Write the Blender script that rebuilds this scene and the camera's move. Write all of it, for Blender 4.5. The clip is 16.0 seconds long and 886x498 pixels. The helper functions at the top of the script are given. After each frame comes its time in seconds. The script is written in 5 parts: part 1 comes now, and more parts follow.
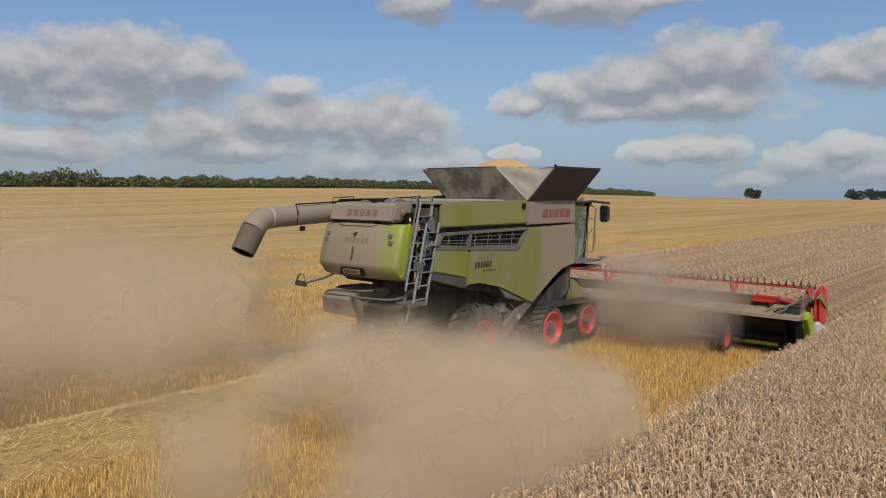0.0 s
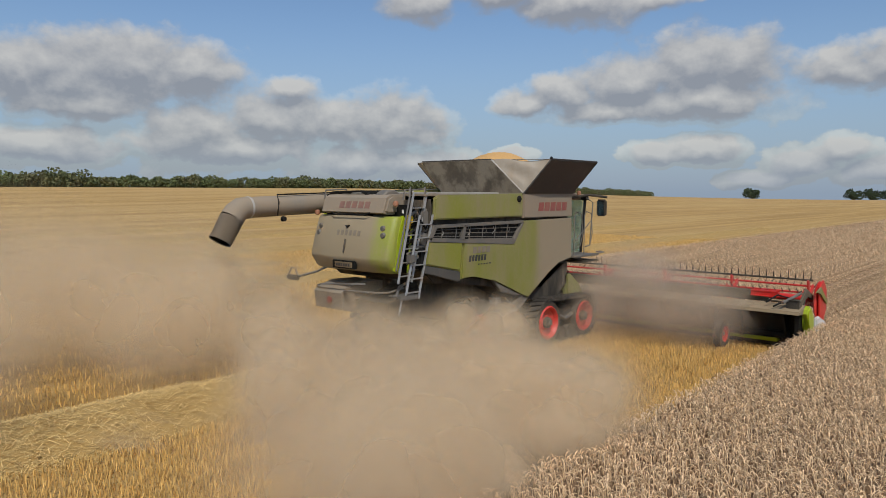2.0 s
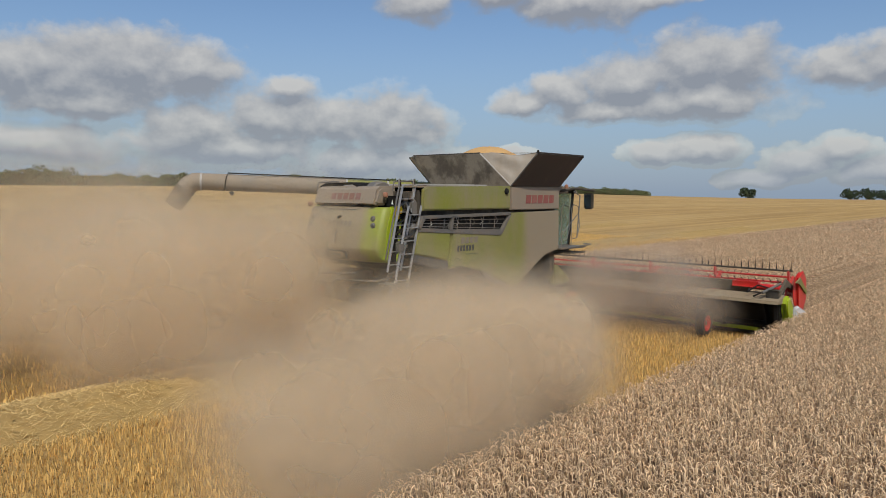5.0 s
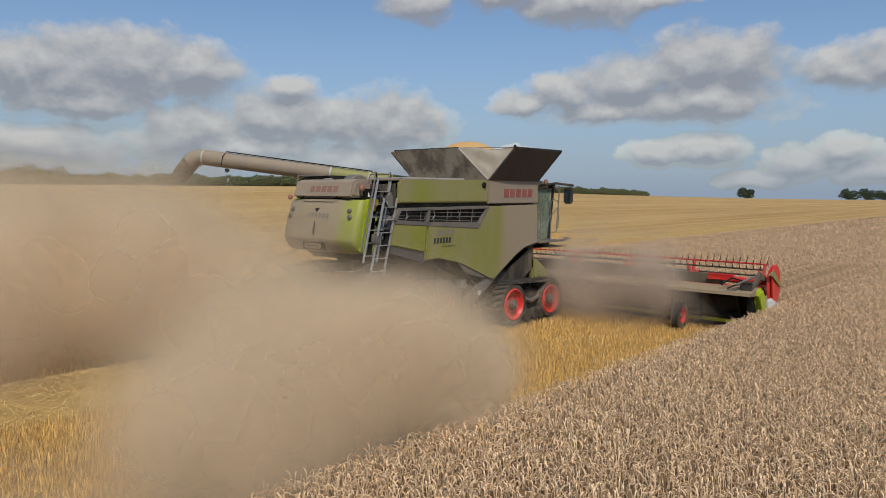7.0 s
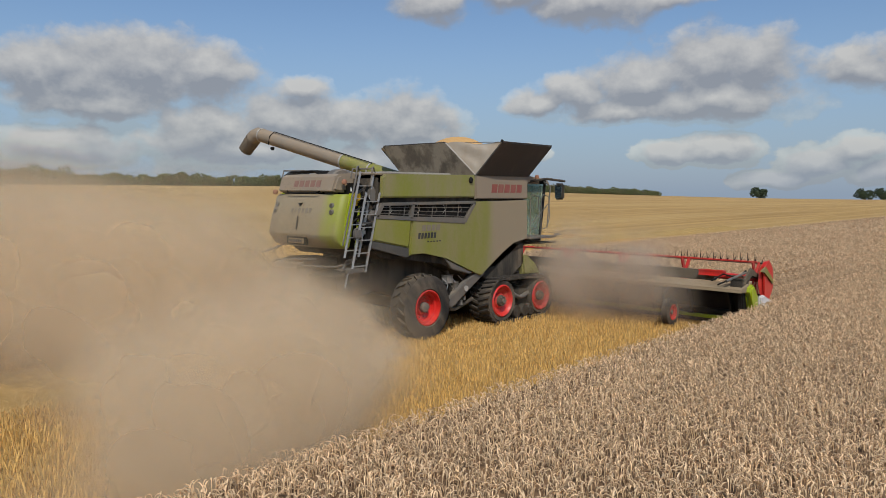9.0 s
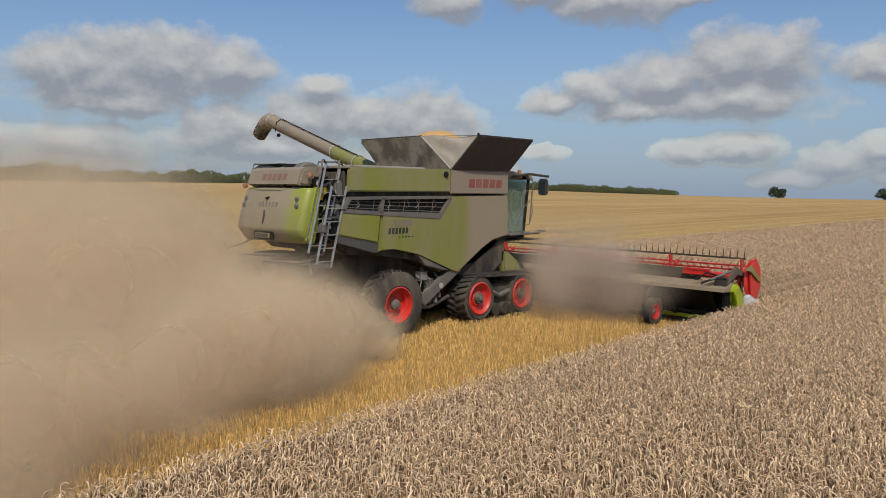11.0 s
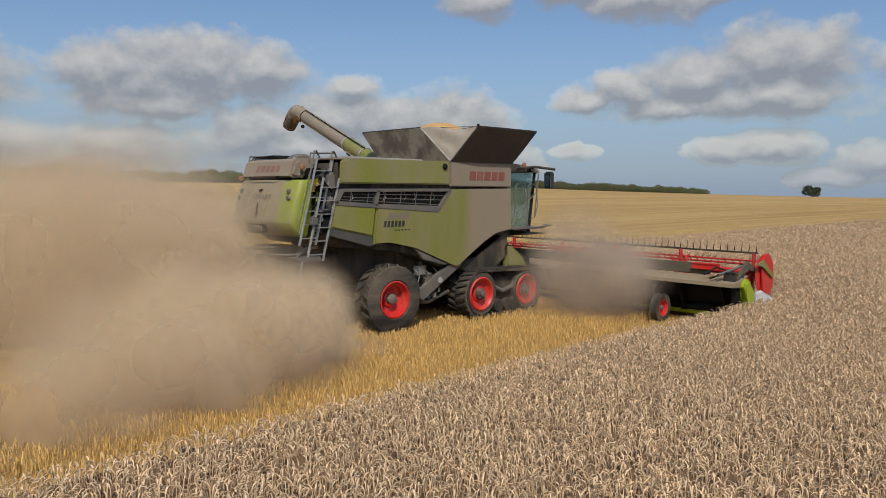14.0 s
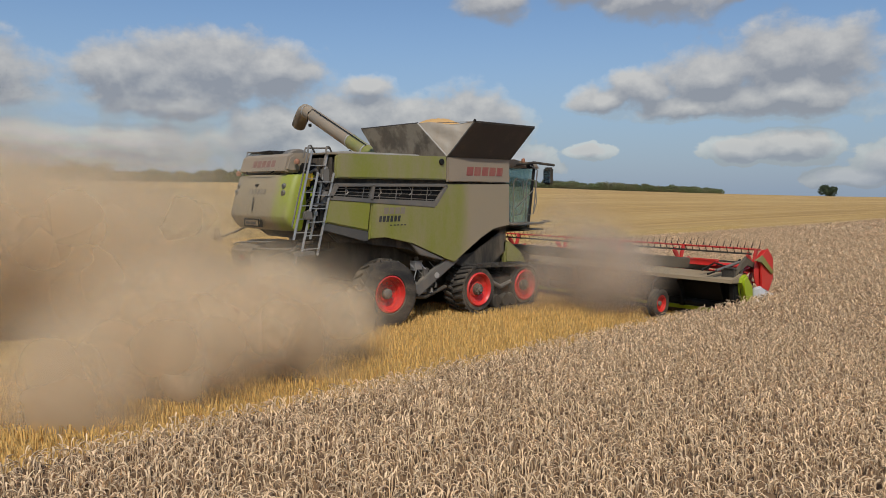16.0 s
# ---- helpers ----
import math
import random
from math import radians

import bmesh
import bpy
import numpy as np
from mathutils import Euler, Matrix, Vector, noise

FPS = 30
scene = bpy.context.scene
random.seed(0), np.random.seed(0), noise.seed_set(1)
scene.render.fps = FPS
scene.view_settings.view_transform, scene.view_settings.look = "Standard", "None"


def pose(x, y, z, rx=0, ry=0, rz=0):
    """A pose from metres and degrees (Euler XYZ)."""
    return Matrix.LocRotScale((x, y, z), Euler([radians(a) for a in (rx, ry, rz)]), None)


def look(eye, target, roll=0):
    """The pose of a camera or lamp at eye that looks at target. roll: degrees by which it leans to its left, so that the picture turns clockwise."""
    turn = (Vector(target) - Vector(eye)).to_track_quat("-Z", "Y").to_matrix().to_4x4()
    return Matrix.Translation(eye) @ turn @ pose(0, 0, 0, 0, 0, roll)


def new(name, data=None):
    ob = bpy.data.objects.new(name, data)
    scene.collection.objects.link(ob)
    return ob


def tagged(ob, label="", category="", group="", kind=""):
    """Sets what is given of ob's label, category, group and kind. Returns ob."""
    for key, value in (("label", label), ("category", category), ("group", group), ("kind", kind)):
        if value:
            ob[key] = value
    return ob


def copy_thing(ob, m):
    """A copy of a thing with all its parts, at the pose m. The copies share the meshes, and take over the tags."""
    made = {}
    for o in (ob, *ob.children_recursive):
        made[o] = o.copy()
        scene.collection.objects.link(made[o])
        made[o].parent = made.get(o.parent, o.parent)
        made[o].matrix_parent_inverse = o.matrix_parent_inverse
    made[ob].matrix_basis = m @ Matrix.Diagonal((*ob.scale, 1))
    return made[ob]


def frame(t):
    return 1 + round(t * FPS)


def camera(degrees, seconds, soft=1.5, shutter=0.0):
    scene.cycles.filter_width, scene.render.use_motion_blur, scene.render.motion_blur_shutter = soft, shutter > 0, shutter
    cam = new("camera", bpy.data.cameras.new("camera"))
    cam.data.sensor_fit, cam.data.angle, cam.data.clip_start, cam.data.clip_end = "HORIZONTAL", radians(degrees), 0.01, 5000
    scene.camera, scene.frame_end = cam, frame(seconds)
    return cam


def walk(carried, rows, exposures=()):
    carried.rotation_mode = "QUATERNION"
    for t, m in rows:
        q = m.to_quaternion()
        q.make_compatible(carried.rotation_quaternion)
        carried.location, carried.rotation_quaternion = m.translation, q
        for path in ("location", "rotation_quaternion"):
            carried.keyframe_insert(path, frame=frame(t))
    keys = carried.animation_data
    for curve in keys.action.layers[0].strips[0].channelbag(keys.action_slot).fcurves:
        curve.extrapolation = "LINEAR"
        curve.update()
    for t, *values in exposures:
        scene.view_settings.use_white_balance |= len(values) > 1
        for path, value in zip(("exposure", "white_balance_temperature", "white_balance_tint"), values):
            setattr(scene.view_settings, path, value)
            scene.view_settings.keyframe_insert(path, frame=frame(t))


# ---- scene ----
V = 1.312          # forward speed of the harvester, metres a second

# camera: seconds, x, y, z, heading from +x, pitch, roll
FLIGHT = [
    (0, -16.056, -11.544, 4.030, 41.764, -4.544, 0.200),
    (0.5, -15.359, -11.525, 3.977, 41.770, -4.530, 0.240),
    (1, -14.609, -11.520, 3.910, 41.771, -4.516, 0.252),
    (1.5, -13.888, -11.516, 3.877, 41.768, -4.527, 0.190),
    (2, -13.177, -11.495, 3.849, 41.761, -4.509, 0.181),
    (2.5, -12.505, -11.497, 3.823, 41.781, -4.493, 0.105),
    (3, -11.839, -11.522, 3.811, 41.773, -4.509, 0.081),
    (3.5, -11.235, -11.570, 3.797, 41.744, -4.546, 0.132),
    (4, -10.649, -11.670, 3.756, 41.707, -4.545, 0.207),
    (6.5, -7.457, -12.493, 3.581, 41.659, -4.571, 0.253),
    (7, -6.706, -12.597, 3.534, 41.699, -4.555, 0.300),
    (7.5, -5.982, -12.711, 3.509, 41.939, -4.550, 0.307),
    (8, -5.210, -12.814, 3.474, 42.287, -4.525, 0.261),
    (8.5, -4.403, -12.904, 3.440, 42.519, -4.520, 0.237),
    (9, -3.581, -13.004, 3.413, 42.717, -4.541, 0.247),
    (11.5, 0.959, -13.528, 3.301, 44.511, -4.680, 0.480),
    (12, 1.820, -13.556, 3.272, 44.897, -4.679, 0.430),
    (12.5, 2.616, -13.604, 3.242, 45.281, -4.678, 0.410),
    (13, 3.353, -13.658, 3.218, 45.711, -4.684, 0.358),
    (13.5, 4.058, -13.706, 3.189, 46.139, -4.682, 0.324),
    (14, 4.760, -13.724, 3.163, 46.509, -4.703, 0.324),
    (14.5, 5.462, -13.767, 3.135, 46.815, -4.704, 0.311),
    (15, 6.173, -13.826, 3.118, 47.111, -4.726, 0.307),
    (15.5, 6.919, -13.915, 3.085, 47.432, -4.725, 0.283),
    (16, 7.673, -14.024, 3.057, 47.666, -4.717, 0.290),
]
cam = camera(63.64, 16.0, 0.9)
walk(cam, [(t, pose(x, y, z, 90 + p, 0, h - 90) @ pose(0, 0, 0, 0, 0, r)) for t, x, y, z, h, p, r in FLIGHT])


# ---- world and sun ----
SUN_AZ, SUN_EL = -133.0, 51.0     # degrees; azimuth counted from +x towards +y
EXPOSURE = 0.0
scene.view_settings.exposure = EXPOSURE

# clouds: heading, elevation, half width, half height, in degrees
CLOUDS = [
    (69.5, 8.2, 4.9, 2.9), (64.9, 8.9, 5.7, 2.8), (61.0, 8.8, 4.0, 2.4), (68.5, 6.2, 4.7, 1.4), (72.2, 8.4, 3.0, 2.3),
    (61.0, 4.2, 5.2, 2.5), (55.1, 5.7, 4.7, 2.1), (50.4, 5.4, 4.9, 2.0), (45.5, 5.5, 4.3, 2.6), (57.7, 3.4, 7.1, 1.5),
    (70.3, 3.1, 5.2, 1.5), (49.1, 2.3, 4.9, 1.6), (43.7, 2.3, 5.0, 1.5), (36.3, 3.1, 1.6, 0.7),
    (35.4, 7.0, 2.6, 1.0), (32.2, 7.7, 3.1, 1.9), (27.7, 8.5, 4.0, 2.5), (23.0, 9.1, 4.5, 2.8), (19.5, 9.3, 3.5, 2.2),
    (22.2, 6.7, 6.8, 1.8), (28.7, 6.3, 5.6, 1.1), (13.3, 8.7, 2.8, 1.7), (10.2, 9.0, 2.9, 1.9),
    (25.3, 2.9, 2.5, 1.0), (22.1, 3.3, 3.4, 1.1), (15.2, 2.5, 2.9, 1.3), (12.4, 3.1, 2.1, 1.2), (10.0, 1.6, 3.1, 1.2),
    (17.7, 1.3, 3.2, 0.7), (43.9, 14.4, 2.5, 1.5), (36.6, 15.4, 4.5, 1.3), (31.0, 14.2, 4.8, 1.7), (26.0, 14.5, 3.3, 0.9),
    (54.0, 8.1, 2.6, 1.0), (82.0, 7.5, 6.0, 3.0), (79.0, 3.0, 5.0, 1.8),
]


class Nodes:
    """Short hand for node trees."""

    def __init__(self, tree):
        self.tree = tree
        tree.nodes.clear()

    def add(self, kind, **props):
        n = self.tree.nodes.new(kind)
        for key, value in props.items():
            if key == "op":
                n.operation = value
            elif key == "blend":
                n.blend_type = value
            elif key == "dtype":
                n.data_type = value
        return n

    def put(self, socket, value):
        if hasattr(value, "is_output"):
            self.tree.links.new(value, socket)
        else:
            socket.default_value = value

    def m(self, op, a, b=0.0, c=0.0, clamp=False):
        n = self.tree.nodes.new("ShaderNodeMath")
        n.operation, n.use_clamp = op, clamp
        for s, value in zip(n.inputs, (a, b, c)):
            self.put(s, value)
        return n.outputs[0]

    def noise(self, vec, scale, detail=4.0, rough=0.5, distort=0.0):
        n = self.tree.nodes.new("ShaderNodeTexNoise")
        self.put(n.inputs["Vector"], vec)
        n.inputs["Scale"].default_value, n.inputs["Detail"].default_value = scale, detail
        n.inputs["Roughness"].default_value, n.inputs["Distortion"].default_value = rough, distort
        return n.outputs["Fac"]

    def ramp(self, fac, lo, hi, a=0.0, b=1.0):
        n = self.tree.nodes.new("ShaderNodeMapRange")
        n.interpolation_type = "SMOOTHSTEP"
        for s, value in zip(n.inputs, (fac, lo, hi, a, b)):
            self.put(s, value)
        return n.outputs[0]

    def mix(self, fac, a, b, blend="MIX"):
        n = self.tree.nodes.new("ShaderNodeMix")
        n.data_type, n.blend_type = "RGBA", blend
        self.put(n.inputs["Factor"], fac)
        self.put(n.inputs[6], (*a, 1) if isinstance(a, tuple) else a)
        self.put(n.inputs[7], (*b, 1) if isinstance(b, tuple) else b)
        return n.outputs[2]

    def scaled(self, vec, s):
        n = self.tree.nodes.new("ShaderNodeVectorMath")
        n.operation = "MULTIPLY"
        self.put(n.inputs[0], vec)
        n.inputs[1].default_value = s
        return n.outputs[0]


def make_world():
    w = bpy.data.worlds.new("sky")
    w.use_nodes = True
    scene.world = w
    n = Nodes(w.node_tree)
    coord = n.add("ShaderNodeTexCoord").outputs["Generated"]
    xyz = n.add("ShaderNodeSeparateXYZ")
    n.put(xyz.inputs[0], coord)
    az = n.m("MULTIPLY", n.m("ARCTAN2", xyz.outputs[1], xyz.outputs[0]), 57.2958)
    el = n.m("MULTIPLY", n.m("ARCSINE", xyz.outputs[2]), 57.2958)

    def density(az, el):
        flat = n.add("ShaderNodeCombineXYZ")
        n.put(flat.inputs[0], az)
        n.put(flat.inputs[1], n.m("MULTIPLY", el, 1.25))
        at = flat.outputs[0]
        # the outline wanders at two scales: broad lobes and small bulges
        for scale, by in ((0.16, 3.2), (0.62, 1.1)):
            stir = n.tree.nodes.new("ShaderNodeTexNoise")
            n.put(stir.inputs["Vector"], flat.outputs[0])
            stir.inputs["Scale"].default_value, stir.inputs["Detail"].default_value = scale, 3.0
            move = n.add("ShaderNodeVectorMath", op="MULTIPLY_ADD")
            n.put(move.inputs[0], stir.outputs["Color"])
            move.inputs[1].default_value = (by, by * 0.8, 0)
            move.inputs[2].default_value = (-by / 2, -by * 0.4, 0)
            both = n.add("ShaderNodeVectorMath", op="ADD")
            n.put(both.inputs[0], at)
            n.put(both.inputs[1], move.outputs[0])
            at = both.outputs[0]
        near = None
        for a0, e0, hw, hh in CLOUDS:
            to = n.add("ShaderNodeVectorMath", op="MULTIPLY_ADD")
            n.put(to.inputs[0], at)
            to.inputs[1].default_value = (1 / hw, 1 / (1.25 * hh), 0)
            to.inputs[2].default_value = (-a0 / hw, -e0 / hh, 0)
            far = n.add("ShaderNodeVectorMath", op="LENGTH")
            n.put(far.inputs[0], to.outputs[0])
            near = far.outputs["Value"] if near is None else n.m("SMOOTH_MIN", near, far.outputs["Value"], 0.25)
        # scattered cloud over the rest of the sky, high above and behind
        wide = n.m("MULTIPLY_ADD", n.noise(flat.outputs[0], 0.05, 3.0), 3.0, -1.75)
        rest = n.m("ADD", wide, n.ramp(el, 16.0, 28.0, -1.5, 0.0))
        best = n.m("MAXIMUM", n.m("MULTIPLY_ADD", near, -1.5, 1.66), rest)
        fine = n.m("MULTIPLY_ADD", n.noise(flat.outputs[0], 0.42, 7.0, 0.56), 2.0, -1.0)
        return n.m("ADD", best, fine)

    d0 = density(az, el)
    d1 = density(az, n.m("ADD", el, 1.0))
    alpha = n.ramp(d0, -0.45, 0.75)
    haze = n.ramp(el, -1.0, 15.0, 0.80, 0.0)
    alpha = n.m("MAXIMUM", n.m("MULTIPLY", alpha, 0.90), haze)
    light = n.m("MULTIPLY_ADD", n.m("SUBTRACT", d0, d1), 0.66, 0.30, True)
    light = n.m("MULTIPLY_ADD", n.ramp(d0, 0.2, 1.6), -0.10, light, True)
    cloud = n.mix(light, (0.40, 0.42, 0.47), (0.88, 0.86, 0.82))
    cloud = n.mix(n.m("MAXIMUM", n.ramp(el, 0.0, 5.0, 0.5, 0.0), n.ramp(d0, 0.10, -0.25, 0.0, 1.0)), cloud, (0.38, 0.50, 0.69))
    sky = n.add("ShaderNodeTexSky")
    sky.sky_type, sky.sun_disc = "NISHITA", False
    sky.sun_elevation, sky.sun_rotation = radians(SUN_EL), radians(90 - SUN_AZ)
    sky.air_density, sky.dust_density, sky.ozone_density = 1.0, 0.8, 5.0
    b1, b2 = n.add("ShaderNodeBackground"), n.add("ShaderNodeBackground")
    n.put(b1.inputs[0], sky.outputs[0])
    b1.inputs[1].default_value = 0.105
    n.put(b2.inputs[0], cloud)
    b2.inputs[1].default_value = 0.665
    mix = n.add("ShaderNodeMixShader")
    n.put(mix.inputs[0], alpha)
    n.put(mix.inputs[1], b1.outputs[0])
    n.put(mix.inputs[2], b2.outputs[0])
    out = n.add("ShaderNodeOutputWorld")
    n.put(out.inputs[0], mix.outputs[0])


make_world()
lamp = bpy.data.lights.new("sun", "SUN")
lamp.energy, lamp.angle, lamp.color = 3.0, radians(0.8), (1.0, 0.95, 0.87)
sun = new("sun", lamp)
ca, sa, ce, se = (f(radians(d)) for d in (SUN_AZ, SUN_EL) for f in (math.cos, math.sin))
sun.matrix_world = look((30 * ca * ce, 30 * sa * ce, 30 * se), (0, 0, 0))


# ---- materials ----
DUST = (0.296, 0.231, 0.158)


def surface(name, color, rough=0.5, metal=0.0, dust=0.0, vary=0.15, scale=6.0, bump=0.0, bscale=80.0, second=None, island=0.0, coat=0.0, film=None, spec=0.5):
    """A painted, metal, rubber or straw surface: colour varied at two scales, with dust lying on it in patches and streaks."""
    mt = bpy.data.materials.new(name)
    mt.use_nodes = True
    n = Nodes(mt.node_tree)
    co = n.add("ShaderNodeTexCoord").outputs["Object"]
    big, fine = n.noise(co, scale, 5.0, 0.6), n.noise(co, scale * 12, 3.0, 0.6)
    v = n.m("MULTIPLY_ADD", n.m("MULTIPLY_ADD", fine, 0.5, n.m("MULTIPLY", big, 0.5)), 2 * vary, 1 - vary)
    base = n.mix(1.0, color, n_grey(n, v), "MULTIPLY")
    if second:
        base = n.mix(n.ramp(big, 0.4, 0.62), base, second)
    if island:
        rnd = n.add("ShaderNodeNewGeometry").outputs["Random Per Island"]
        base = n.mix(1.0, base, n_grey(n, n.m("MULTIPLY_ADD", rnd, 2 * island, 1 - island)), "MULTIPLY")
    r = rough
    if dust:
        streak = n.noise(n.scaled(co, (1.0, 1.0, 0.25)), 1.6, 6.0, 0.65)
        amount = n.ramp(n.m("MULTIPLY_ADD", fine, 0.25, streak), 0.72 - dust, 1.36 - dust)
        if film:      # a film of dust that thickens along one axis of the machine
            axis, lo, hi = film
            xyz = n.add("ShaderNodeSeparateXYZ")
            n.put(xyz.inputs[0], co)
            wavy = n.m("MULTIPLY_ADD", streak, 0.7 * (1 if hi > lo else -1), n.m("SUBTRACT", xyz.outputs[axis], 0.35 * (1 if hi > lo else -1)))
            amount = n.m("MAXIMUM", amount, n.ramp(wavy, lo, hi))
        base = n.mix(n.m("MULTIPLY", amount, 0.92), base, DUST)
        r = n.m("MULTIPLY_ADD", amount, 0.9 - rough, rough)
    b = n.add("ShaderNodeBsdfPrincipled")
    n.put(b.inputs["Base Color"], base)
    n.put(b.inputs["Roughness"], r)
    b.inputs["Metallic"].default_value = metal
    b.inputs["Coat Weight"].default_value = coat
    b.inputs["Specular IOR Level"].default_value = spec
    if bump:
        bp = n.add("ShaderNodeBump")
        bp.inputs["Strength"].default_value, bp.inputs["Distance"].default_value = bump, 0.01
        n.put(bp.inputs["Height"], n.noise(co, bscale, 4.0))
        n.put(b.inputs["Normal"], bp.outputs[0])
    out = n.add("ShaderNodeOutputMaterial")
    n.put(out.inputs[0], b.outputs[0])
    return mt


def n_grey(n, v):
    c = n.add("ShaderNodeCombineColor")
    for s in c.inputs:
        n.put(s, v)
    return c.outputs[0]


def ground_material():
    """Cut stubble: golden, banded along the direction of driving, with paler strewn straw."""
    mt = bpy.data.materials.new("stubble_ground")
    mt.use_nodes = True
    n = Nodes(mt.node_tree)
    co = n.add("ShaderNodeTexCoord").outputs["Object"]
    rows = n.noise(n.scaled(co, (0.012, 0.55, 0.0)), 1.0, 5.0, 0.65)
    wide = n.noise(n.scaled(co, (0.004, 0.09, 0.0)), 1.0, 3.0, 0.6)
    patch = n.noise(n.scaled(co, (0.05, 0.05, 0.0)), 1.0, 5.0, 0.6)
    grain = n.noise(co, 14.0, 6.0, 0.7)
    speck = n.noise(n.scaled(co, (4.0, 22.0, 8.0)), 3.0, 4.0, 0.7)
    c = n.mix(n.ramp(rows, 0.36, 0.66), (0.36, 0.205, 0.052), (0.58, 0.365, 0.112))
    c = n.mix(n.m("MULTIPLY", n.ramp(wide, 0.42, 0.62), 0.55), c, (0.61, 0.405, 0.15))
    c = n.mix(n.m("MULTIPLY", n.ramp(patch, 0.5, 0.75), 0.35), c, (0.42, 0.25, 0.07))
    c = n.mix(n.ramp(grain, 0.35, 0.62, 0.45, 0.0), c, (0.24, 0.15, 0.055))
    c = n.mix(n.ramp(speck, 0.55, 0.72, 0.0, 0.5), c, (0.66, 0.48, 0.2))
    b = n.add("ShaderNodeBsdfPrincipled")
    n.put(b.inputs["Base Color"], c)
    b.inputs["Roughness"].default_value = 0.9
    bp = n.add("ShaderNodeBump")
    bp.inputs["Strength"].default_value, bp.inputs["Distance"].default_value = 0.8, 0.06
    n.put(bp.inputs["Height"], grain)
    n.put(b.inputs["Normal"], bp.outputs[0])
    out = n.add("ShaderNodeOutputMaterial")
    n.put(out.inputs[0], b.outputs[0])
    return mt


def dust_material(name, strength, color, lo=0.34, hi=0.82, rim=0.86):
    """A thin veil of airborne dust: clear at the puff's rim, thicker at its heart, broken up by billows."""
    mt = bpy.data.materials.new(name)
    mt.use_nodes = True
    n = Nodes(mt.node_tree)
    co = n.add("ShaderNodeTexCoord").outputs["Object"]
    xyz = n.add("ShaderNodeSeparateXYZ")
    n.put(xyz.inputs[0], co)
    r2 = n.m("MULTIPLY_ADD", xyz.outputs[0], xyz.outputs[0], n.m("MULTIPLY", xyz.outputs[2], xyz.outputs[2]))
    rnd = n.add("ShaderNodeObjectInfo").outputs["Random"]
    move = n.add("ShaderNodeVectorMath", op="ADD")
    shift = n.add("ShaderNodeCombineXYZ")
    n.put(shift.inputs[0], n.m("MULTIPLY", rnd, 37.0))
    n.put(shift.inputs[2], n.m("MULTIPLY", rnd, 91.0))
    n.put(move.inputs[0], co)
    n.put(move.inputs[1], shift.outputs[0])
    cloud = n.noise(move.outputs[0], 1.4, 3.5, 0.5, 0.15)
    fall = n.ramp(n.m("SQRT", r2), rim, 0.08)
    a = n.m("MULTIPLY", fall, n.ramp(n.m("MULTIPLY_ADD", fall, 0.25, cloud), lo, hi))
    a = n.m("MULTIPLY", a, strength, 0.0, True)
    dif, tl, tr = n.add("ShaderNodeBsdfDiffuse"), n.add("ShaderNodeBsdfTranslucent"), n.add("ShaderNodeBsdfTransparent")
    for s in (dif, tl):
        s.inputs[0].default_value = (*color, 1)
    both, mix = n.add("ShaderNodeMixShader"), n.add("ShaderNodeMixShader")
    both.inputs[0].default_value = 0.5
    n.put(both.inputs[1], dif.outputs[0])
    n.put(both.inputs[2], tl.outputs[0])
    n.put(mix.inputs[0], a)
    n.put(mix.inputs[1], tr.outputs[0])
    n.put(mix.inputs[2], both.outputs[0])
    out = n.add("ShaderNodeOutputMaterial")
    n.put(out.inputs[0], mix.outputs[0])
    return mt


GREEN = surface("green_paint", (0.215, 0.225, 0.020), 0.45, dust=0.33, vary=0.08, scale=2.0, coat=0.3)
SIDE = surface("dusted_green_paint", (0.205, 0.212, 0.026), 0.5, dust=0.35, vary=0.08, scale=2.0, coat=0.2, film=(0, -1.75, -1.1))
TAIL = surface("dusted_tail_paint", (0.25, 0.29, 0.015), 0.5, dust=0.32, vary=0.08, scale=2.0, coat=0.1, film=(1, -1.0, -0.62))
GREEN_CLEAN = surface("bright_green_paint", (0.33, 0.41, 0.012), 0.38, dust=0.10, vary=0.08, scale=2.0, coat=0.3)
DUSTY = surface("dusty_grey_paint", (0.20, 0.185, 0.155), 0.6, dust=0.62, vary=0.12, scale=2.0)
GREY = surface("grey_steel", (0.13, 0.125, 0.113), 0.55, metal=0.2, dust=0.30, vary=0.15)
SKIRT = surface("dark_grey_plastic", (0.075, 0.070, 0.060), 0.6, dust=0.16, vary=0.15)
CHOP = surface("dust_caked_steel", (0.15, 0.128, 0.098), 0.75, dust=0.5, vary=0.25, bump=0.3)
BROWN = surface("chaff_brown_steel", (0.10, 0.08, 0.052), 0.8, dust=0.2, vary=0.25, bump=0.3)
PALE = surface("pale_trim", (0.42, 0.40, 0.36), 0.5, dust=0.3, vary=0.12)
DARK = surface("dark_steel", (0.034, 0.031, 0.026), 0.8, spec=0.2, dust=0.27, vary=0.25, bump=0.2)
BLACK = surface("black_plastic", (0.016, 0.015, 0.013), 0.7, dust=0.02, vary=0.2, spec=0.15)
RED = surface("red_paint", (0.62, 0.022, 0.016), 0.4, dust=0.16, vary=0.1, coat=0.2)
REDDUST = surface("faded_red_lettering", (0.26, 0.045, 0.038), 0.6, dust=0.3, vary=0.2)
FAINTRED = surface("worn_red_lettering", (0.235, 0.125, 0.092), 0.7, vary=0.3)
RUBBER = surface("tyre_rubber", (0.026, 0.025, 0.024), 0.9, dust=0.27, vary=0.2, bump=0.3, bscale=40, spec=0.25)
